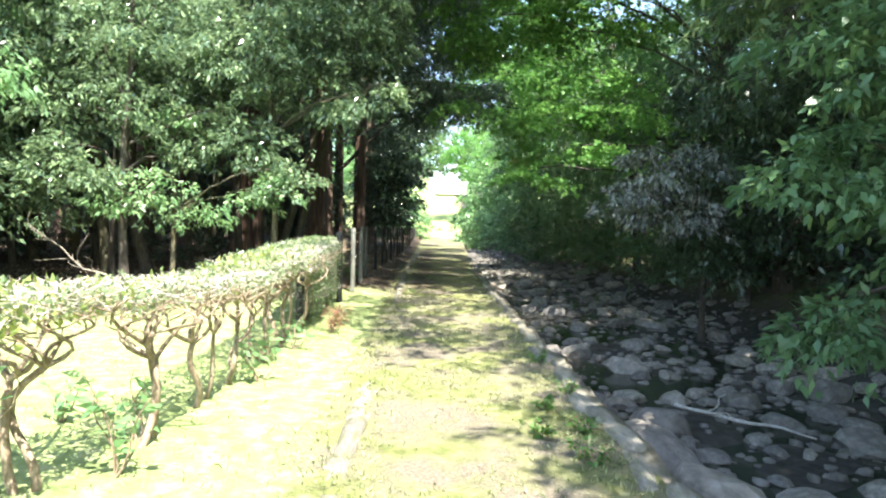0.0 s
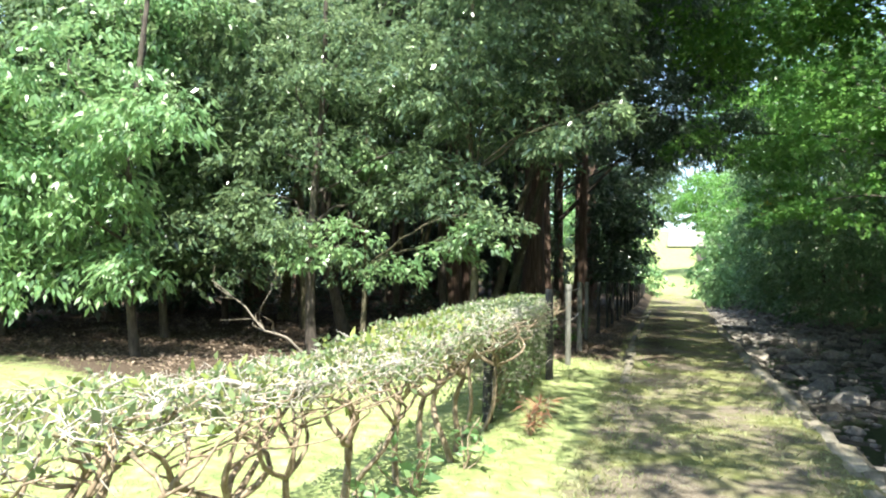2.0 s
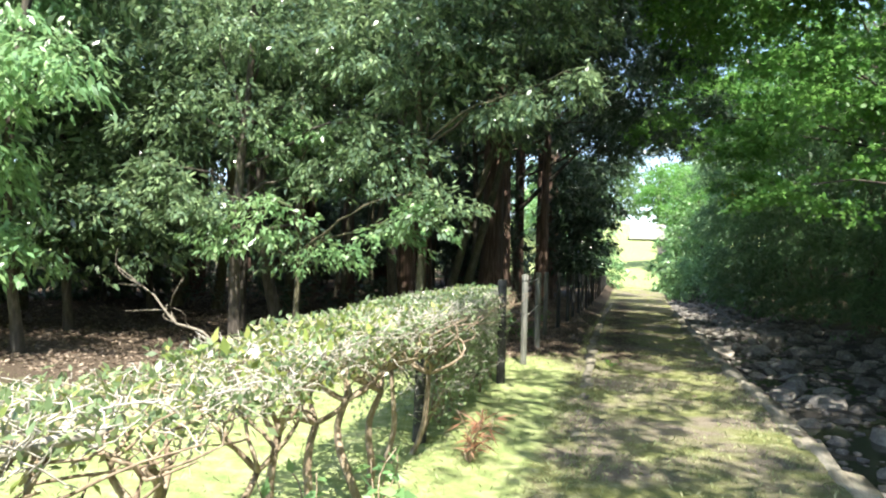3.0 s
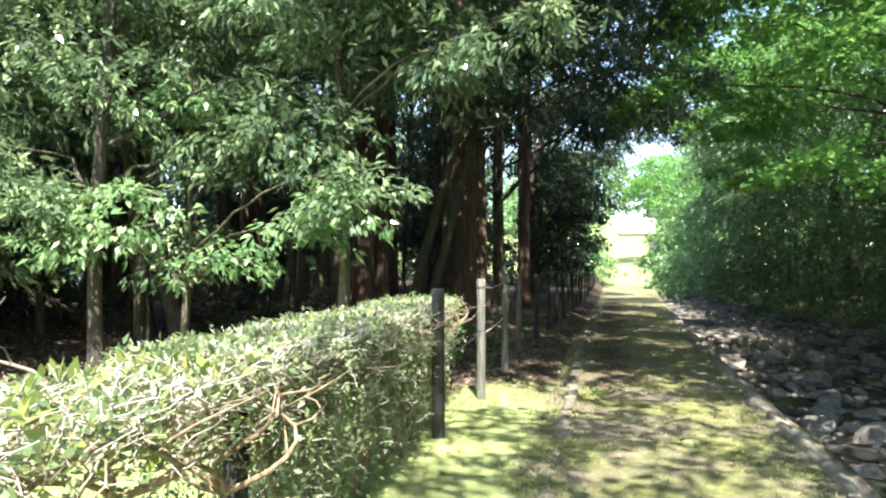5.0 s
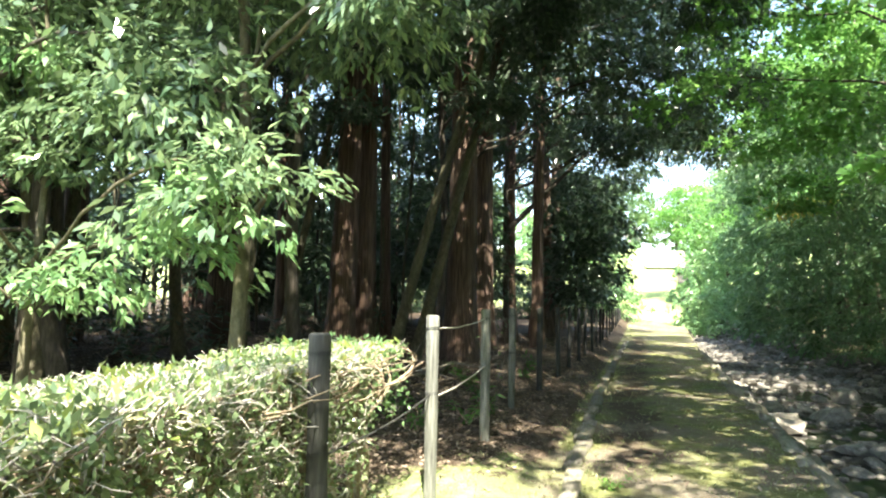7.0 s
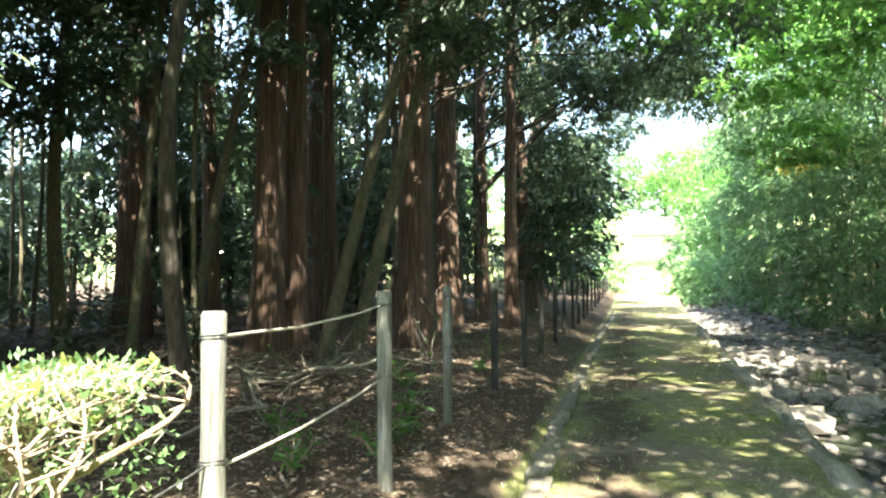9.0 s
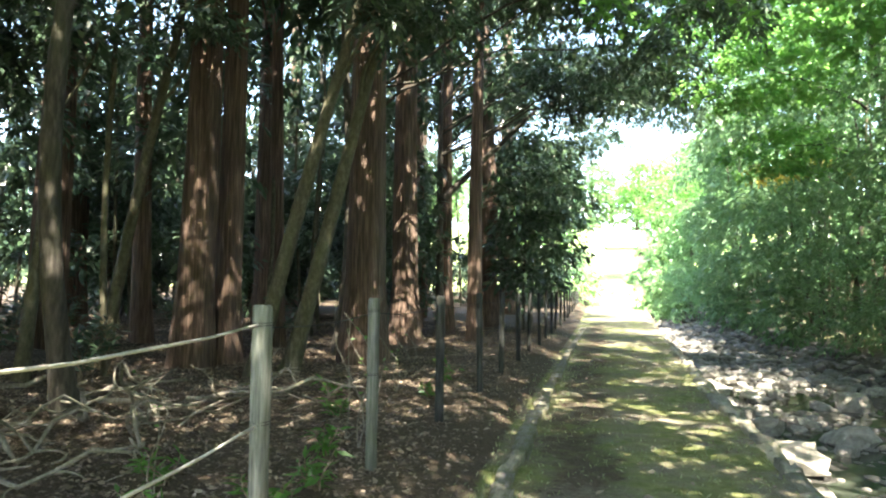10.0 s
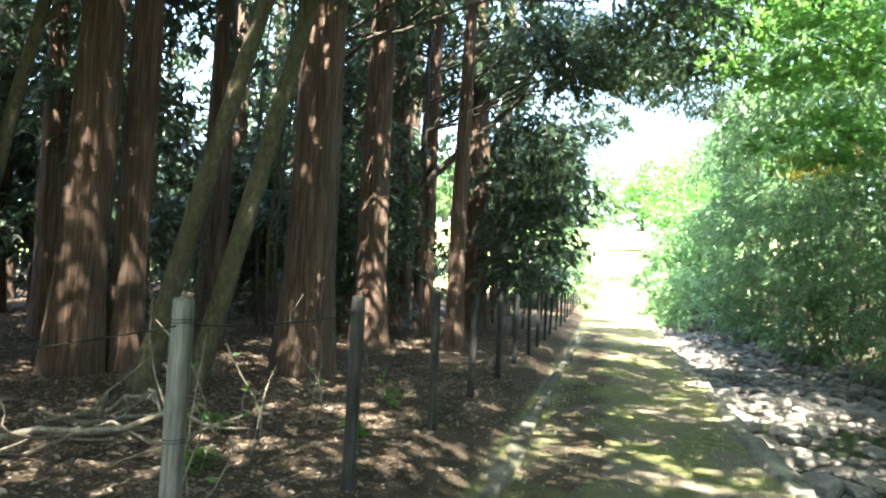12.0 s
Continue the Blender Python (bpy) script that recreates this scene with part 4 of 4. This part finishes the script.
# ---- kerb, wall edge and stream stones ----
def rock_mesh(name, seed, mat, squash=(1, 1, 0.6), fine=2):
    bm = bmesh.new()
    bmesh.ops.create_icosphere(bm, subdivisions=fine, radius=0.5)
    for v in bm.verts:
        d = v.co.normalized()
        k = 1 + 0.45 * noise.noise(d * 1.3 + Vector((seed * 7.1, 0, 3))) + 0.2 * noise.noise(d * 3.1 + Vector((0, seed * 5.3, 1)))
        co = d * 0.5 * k
        for ax in (Vector((0.6, 0.3, 0.74)).normalized(), Vector((-0.8, 0.45, 0.3)).normalized(), Vector((0.2, -0.9, 0.35)).normalized(), Vector((0, 0.1, 1))):
            over = co.dot(ax) - 0.36
            if over > 0:
                co -= ax * over * 0.8
        v.co = Vector((co.x * squash[0], co.y * squash[1], co.z * squash[2]))
    me = bpy.data.meshes.new(name)
    bm.to_mesh(me)
    bm.free()
    me.materials.append(mat)
    return me


def block_mesh(name, seed, mat):
    """A rough, worn stone block, one metre each way before it is scaled."""
    bm = bmesh.new()
    bmesh.ops.create_cube(bm, size=1.0)
    bmesh.ops.subdivide_edges(bm, edges=bm.edges[:], cuts=2, use_grid_fill=True)
    for v in bm.verts:
        d = v.co.copy()
        k = 1.0 - 0.16 * max(0.0, d.length - 0.62)
        v.co = Vector((d.x * k * (1 + 0.22 * noise.noise(d * 2.3 + Vector((seed * 3.7, 0, 0)))), d.y * (1 - 0.05 * abs(d.x)), d.z * k * (1 + 0.25 * noise.noise(d * 2.1 + Vector((0, seed * 4.1, 0))))))
    me = bpy.data.meshes.new(name)
    bm.to_mesh(me)
    bm.free()
    me.polygons.foreach_set("use_smooth", np.ones(len(me.polygons), bool))
    me.materials.append(mat)
    return me


BLOCKS = [block_mesh("edge_stone", i, EDGE_STONE) for i in range(6)]
KERBS = [block_mesh("kerb_stone", i + 9, KERB_STONE) for i in range(6)]
kerb = thing("kerb", "line of long half-buried stones along the mossy path", "kerb", (0, 0, 0), kind="structure")
y = 2.6
while y < 46:
    ln = RNG.uniform(0.35, 0.9)
    y += ln * 0.5
    ob = part("kerb_stone", KERBS[int(RNG.integers(6))], None, kerb)
    x = float(kerb_x(y)) + RNG.normal() * 0.012
    ob.location = (x, y, float(np.interp(y, [3, 5, 6.5, 12, 14, 20, 40], [-0.05, -0.055, -0.085, -0.08, -0.03, 0.015, 0.03])) + RNG.normal() * 0.006)
    ob.rotation_euler, ob.scale = (RNG.normal() * 0.02, RNG.normal() * 0.05, RNG.normal() * 0.03), (RNG.uniform(0.11, 0.17), ln * 1.02, 0.14)
    y += ln * 0.5

stream_wall = thing("stream_wall", "rough stone wall edge between path and stream bed", "wall", (0, 0, 0), kind="structure")
y = 1.0
while y < 48:
    ln = RNG.uniform(0.4, 0.95)
    y += ln * 0.5
    ob = part("edge_stone", BLOCKS[int(RNG.integers(6))], None, stream_wall)
    w = RNG.uniform(0.16, 0.28)
    ob.location = (float(edge_x(y)) + 0.1 - w * 0.5 + RNG.normal() * 0.02, y, -0.3 + RNG.normal() * 0.012)
    ob.rotation_euler, ob.scale = (RNG.normal() * 0.01, RNG.normal() * 0.02, RNG.normal() * 0.03), (w, ln * 1.01, 0.64)
    y += ln * 0.5

ROCKS = [rock_mesh("river_stone", i, RIVER_STONE, (1, 0.85, 0.55)) for i in range(10)]
made = []
tries = 0
while len(made) < 300 and tries < 9000:
    tries += 1
    y = 3.5 + 27 * RNG.random() ** 1.2
    x = float(edge_x(y)) + 0.3 + (float(bed_right(y)) - float(edge_x(y)) - 0.4) * RNG.random()
    s = float(np.clip(RNG.lognormal(-1.0, 0.48), 0.18, 0.95))
    if any((x - a) ** 2 + (y - b) ** 2 < (0.42 * (s + c)) ** 2 for a, b, c in made):
        continue
    made.append((x, y, s))
    ob = tagged(new("river_stone", ROCKS[int(RNG.integers(10))]), "grey rounded stone lying in the shallow stream bed", "stone", "stream stones")
    ob.location, ob.rotation_euler, ob.scale = (x, y, gz(x, y) + s * 0.1), (RNG.normal() * 0.15, RNG.normal() * 0.15, RNG.uniform(0, 6.28)), (s, s * RNG.uniform(0.8, 1.3), s * RNG.uniform(0.8, 1.2))


def gravel():
    low = [rock_mesh("cobble", 50 + i, RIVER_STONE, (1, 0.85, 0.6), 1) for i in range(4)]
    base = [(np.array([v.co[:] for v in m.vertices]), np.array([p.vertices[:] for p in m.polygons])) for m in low]
    pairs = []
    for i in range(3600):
        if i < 2200:
            y = 3 + 32 * RNG.random() ** 1.2
        else:
            y = 28 + 26 * RNG.random()
        x = float(edge_x(y)) + 0.2 + (float(bed_right(y)) - float(edge_x(y)) - 0.2) * RNG.random()
        s = RNG.uniform(0.06, 0.2) if i < 2200 else RNG.uniform(0.15, 0.5)
        a = RNG.uniform(0, 6.28)
        v, f = base[i % 4]
        rot = np.array([[math.cos(a), -math.sin(a), 0], [math.sin(a), math.cos(a), 0], [0, 0, 1]])
        pairs.append((v @ rot.T * s + np.array([x, y, gz(x, y) + s * 0.1]), f))
    v, f = join(pairs)
    tagged(new("stream_gravel", mesh_np("stream_gravel", v, f, RIVER_STONE)), "grey cobbles and gravel covering the stream bed", "gravel", kind="stuff")


gravel()


def water():
    m, nt, p = material("stream_water")
    p.inputs["Base Color"].default_value = (0.035, 0.04, 0.03, 1)
    p.inputs["Roughness"].default_value = 0.06
    p.inputs["IOR"].default_value = 1.33
    bump(nt, p, noise_node(nt, 5, 4), 0.25, 0.02)
    ys = np.arange(0, 56, 0.5)
    v = []
    for y in ys:
        z = -float(np.interp(y, [0, 12, 22, 40, 60], [0.62, 0.6, 0.48, 0.45, 0.5])) + 0.008
        for t in np.linspace(0, 1, 9):
            v.append((edge_x(y) + 0.1 + t * (bed_right(y) - 0.5 - edge_x(y)), y, z))
    i = np.arange(len(ys) * 9).reshape(-1, 9)
    q = np.stack([i[:-1, :-1], i[:-1, 1:], i[1:, 1:], i[1:, :-1]], -1).reshape(-1, 4)
    tagged(new("water", mesh_np("water", v, q, m, True)), "shallow dark water pooled among the stream stones", "water", kind="structure")


water()


# ---- grass and litter ----
def scatter(n, inside, x0, x1, y0, y1, near=1.0):
    x = RNG.uniform(x0, x1, n)
    y = y0 + (y1 - y0) * RNG.random(n) ** near
    keep = RNG.random(n) < inside(x, y)
    x, y = x[keep], y[keep]
    return np.stack([x, y, ground_z(x, y)], 1)


def lawn_part(x, y):
    kx = kerb_x(y)
    return step(0.1, 0.9, kx - x) * (1 - step(14.0, 16.0, wood_depth(x, y))) * (0.55 + 0.45 * wave(x, y, 1.3))


def path_part(x, y):
    kx, ex = kerb_x(y), edge_x(y)
    on = (x > kx - 0.4) & (x < ex - 0.05)
    rim = np.maximum(step(0.7, 0.2, ex - x), step(0.35, 0.1, np.abs(x - kx)))
    return on * np.clip(0.25 + 0.5 * wave(x, y, 2.3, 1.0) + 0.5 * rim, 0, 1) * (1 - 0.6 * step(13, 18, y))


p = scatter(60000, lawn_part, -11, -0.6, 1.5, 16, 0.9)
v, q = blades(p, RNG.normal(size=p.shape) * 0.8 + np.array([0, 0, 0.5]), 0.05, 0.009)
tagged(new("lawn_grass", mesh_np("lawn_grass", v, q, GRASS)), "short sunlit grass of the lawn", "grass", kind="stuff")
p = scatter(60000, path_part, -1.6, 1.5, 2, 30, 1.2)
v, q = blades(p, RNG.normal(size=p.shape) * 0.7 + np.array([0, 0, 0.6]), 0.045, 0.012)
tagged(new("path_grass", mesh_np("path_grass", v, q, GRASS)), "short grass and moss growing on the path", "grass", kind="stuff")


def wood_floor(x, y):
    return step(0.2, 1.0, kerb_x(y) - x) * step(13.8, 16.2, wood_depth(x, y)) * 0.8 + 0.06 * ((x > kerb_x(y)) & (x < edge_x(y)) & (y > 12))


p = scatter(50000, wood_floor, -14, 1.2, 10, 36, 1.4)
p[:, 2] += 0.012
v, q = blades(p, RNG.normal(size=p.shape) * np.array([1, 1, 0.25]), 0.075, 0.032)
near_wood = scatter(60000, lambda x, y: step(0.15, 0.8, kerb_x(y) - x) * step(13.8, 16.2, wood_depth(x, y)) * (0.55 + 0.45 * wave(x, y, 2.1)), -9, -1, 13, 26, 1.2)
near_wood[:, 2] += 0.01
v2, q2 = blades(near_wood, RNG.normal(size=near_wood.shape) * np.array([1, 1, 0.3]), 0.05, 0.022)
v, q = join([(v, q), (v2, q2)])
tagged(new("leaf_litter", mesh_np("leaf_litter", v, q, LEAF_DEAD)), "dry brown fallen leaves on the wood's floor", "leaf litter", kind="stuff")


# ---- loose things ----
def dead_branch(a, b, r, twigs, label, amount=0.12, mat=None, group="fallen branches"):
    mat = mat or BRANCH
    root = thing("dead_branch", label, "branch", a, group)
    a, b = np.array(a, float), np.array(b, float)
    p = soft_line(a, b, 10, amount) - a
    s = np.linspace(0, 1, 10)
    p[:, 2] += amount * (0.5 * np.sin(s * 6.3 + RNG.uniform(0, 6)) + 0.35 * np.sin(s * 13 + RNG.uniform(0, 6))) * np.sin(s * 3.1416)
    part("branch", tube_mesh("branch", [tube(p, np.linspace(r, r * 0.35, 10), 8, 0.08)], mat), None, root)
    for i in range(twigs):
        k = int(RNG.integers(2, 8))
        e = p[k] + unit(RNG.normal(size=3) * np.array([1, 1, 0.6]) + unit(b - a)) * min(0.7, 0.5 * float(np.linalg.norm(b - a))) * RNG.uniform(0.4, 1.0)
        e[2] = max(e[2], gz(*(a + e)[:2]) + 0.03 - a[2])
        part("twig", tube_mesh("twig", [tube(soft_line(p[k], e, 6, 0.08), np.linspace(r * 0.5, r * 0.15, 6), 5, 0.06)], mat), None, root)


for i in range(16):
    cx, cy = -4.6 + RNG.normal() * 1.0, 18.6 + RNG.normal() * 1.0
    a = RNG.uniform(-1.2, 1.2)
    ln = RNG.uniform(0.5, 0.95)
    cx = min(cx, -4.0)
    z0 = gz(cx, cy)
    dead_branch((cx - ln * math.cos(a), cy - ln * math.sin(a), z0 + RNG.uniform(0.02, 0.15)), (cx + ln * math.cos(a), cy + ln * math.sin(a), z0 + RNG.uniform(0.1, 0.4)),
                RNG.uniform(0.016, 0.036), 4, "bare grey-brown dead branch in a heap behind the fence", 0.3)
dead_branch((-1.7, 5.5, 0.93), (-1.88, 4.4, 1.0), 0.021, 0, "bare pale branch lying across the hedge top", 0.045, TWIG)
dead_branch((-5.7, 12.2, 0.1), (-7.2, 11.6, 1.35), 0.024, 7, "bare dead branch propped at the wood's edge", 0.2)
dead_branch((2.55, 7.2, -0.42), (3.35, 5.9, -0.36), 0.025, 2, "long bare stick lying on the stream stones", 0.04, TWIG)
for i in range(16):
    cx, cy = -2.9 - 3.2 * RNG.random(), 14.9 + 9 * RNG.random()
    a = RNG.uniform(0, 6.28)
    z0 = gz(cx, cy)
    dead_branch((cx, cy, z0 + 0.02), (cx + 0.45 * math.cos(a), cy + 0.45 * math.sin(a), z0 + 0.05), RNG.uniform(0.004, 0.008), 1, "thin fallen stick on the leaf litter", 0.05)


def leafy_plant(x, y, n, height, leaf_len, leaf_wide, mat, name, label, category, group="", flop=0.5, woody=None, stems=5):
    """Thin stems with leaves along them."""
    z = gz(x, y)
    root = thing(name, label, category, (x, y, z), group)
    pts, ways = [], []
    for s in range(stems):
        a = RNG.uniform(0, 6.28)
        tip = np.array([math.cos(a), math.sin(a), 0]) * height * flop * RNG.uniform(0.4, 1.0) + np.array([0, 0, height * RNG.uniform(0.6, 1.0)])
        line = soft_line((0, 0, -0.02), tip, 7, height * 0.1)
        part("stem", tube_mesh("stem", [tube(line, np.linspace(0.007, 0.003, 7), 5)], woody or STEM), None, root)
        for k in range(max(3, n // stems)):
            t = RNG.uniform(1.5, 6)
            i = int(min(t, 5))
            pts.append(line[i] + (line[i + 1] - line[i]) * (t - i if t < 6 else 1))
            ways.append(RNG.normal(size=3) * np.array([1, 1, 0.4]) + np.array([0, 0, 0.15]))
    v, q = blades(np.array(pts), np.array(ways), leaf_len, leaf_wide)
    part("foliage", mesh_np("foliage", v, q, mat), None, root)["kind"] = "stuff"
    return root


leafy_plant(-1.42, 8.7, 150, 0.38, 0.16, 0.012, LEAF_RED, "withered_plant", "withered orange-red plant drooping at the hedge's foot", "plant", "", 0.6, None, 9)
for x, y, hh in [(-1.75, 3.6, 0.6), (-1.9, 4.2, 0.5), (-2.3, 3.2, 0.7), (-1.6, 5.9, 0.4), (-1.75, 6.7, 0.45), (-1.65, 7.4, 0.4), (-2.6, 4.6, 0.4)]:
    leafy_plant(x, y, 36, hh, 0.11, 0.05, LEAF_BRIGHT, "seedling", "broad-leaved green seedling growing under the hedge", "plant", "seedlings under the hedge")
for x, y in [(-2.3, 16.6), (-2.5, 18.0), (-3.0, 19.4), (-2.2, 17.2), (-2.7, 16.0), (-3.5, 20.4), (-2.4, 20.8), (-3.3, 17.0), (-2.6, 22.3)]:
    leafy_plant(x, y, 60, 0.22 + 0.15 * RNG.random(), 0.13, 0.03, LEAF_MAPLE, "weed", "small green weed growing through the leaf litter", "plant", "weeds behind the fence", 0.8)
for x, y in [(1.05, 4.7), (0.85, 5.3), (1.1, 5.9), (0.95, 4.1), (0.7, 4.6), (1.05, 7.2), (-0.6, 14.9)]:
    leafy_plant(x, y, 90, 0.12, 0.06, 0.02, LEAF_MAPLE, "weed", "low green weed at the edge of the path", "plant", "weeds on the path", 1.4)
for x, y, hh in [(-2.35, 18.3, 1.3), (-2.6, 18.6, 1.1), (-2.9, 21.0, 1.2), (-3.2, 16.8, 0.9), (-2.9, 19.9, 1.0), (-3.6, 24.0, 1.3)]:
    leafy_plant(x, y, 8, hh, 0.07, 0.03, LEAF_MAPLE, "sapling", "thin bare sapling with few leaves behind the fence", "plant", "saplings behind the fence", 0.35, BRANCH, 2)
for i in range(30):
    x, y = -6.5 - 9 * RNG.random(), 17 + 14 * RNG.random()
    leafy_plant(x, y, 130, 0.7 + 0.6 * RNG.random(), 0.2, 0.05, LEAF_DARK, "undergrowth_shrub", "low evergreen shrub on the wood's floor", "shrub", "undergrowth shrubs", 0.6, None, 6)


# slender bare stems standing in the thicket
def thin_stem(x, y, height):
    root = thing("slender_tree", "slender bare stem standing in the thicket", "tree", (x, y, gz(x, y) - 0.05), "slender stems")
    ln = soft_line((0, 0, 0), (RNG.normal() * 0.3, RNG.normal() * 0.3, height), 8, 0.12)
    part("trunk", tube_mesh("trunk", [tube(ln, np.linspace(0.05, 0.03, 8), 6)], BARK_PALE), None, root)


for i in range(34):
    y = 16 + 30 * RNG.random()
    thin_stem(float(bed_right(y)) + 0.2 + 1.2 * RNG.random(), y, 5 + 2 * RNG.random())
for i in range(60):
    thin_stem(-6 - 14 * RNG.random(), 20 + 26 * RNG.random(), 6 + 3 * RNG.random())


def far_wall():
    root = thing("far_wall", "pale concrete terrace with two ledges beyond the field", "wall", (0.6, 76, gz(0.6, 76) - 0.1))
    for i, (w, d, z0, h) in enumerate([(3.6, 2.6, 0.0, 0.8), (3.4, 1.0, 0.8, 0.9)]):
        bm = bmesh.new()
        bmesh.ops.create_cube(bm, size=1.0, matrix=Matrix.LocRotScale((0.3, i * 0.7, z0 + h / 2), None, (w, d, h)))
        bmesh.ops.bevel(bm, geom=bm.edges[:], offset=0.06, segments=2, affect="EDGES")
        part("ledge", bm, WHITE_WALL, root)


far_wall()
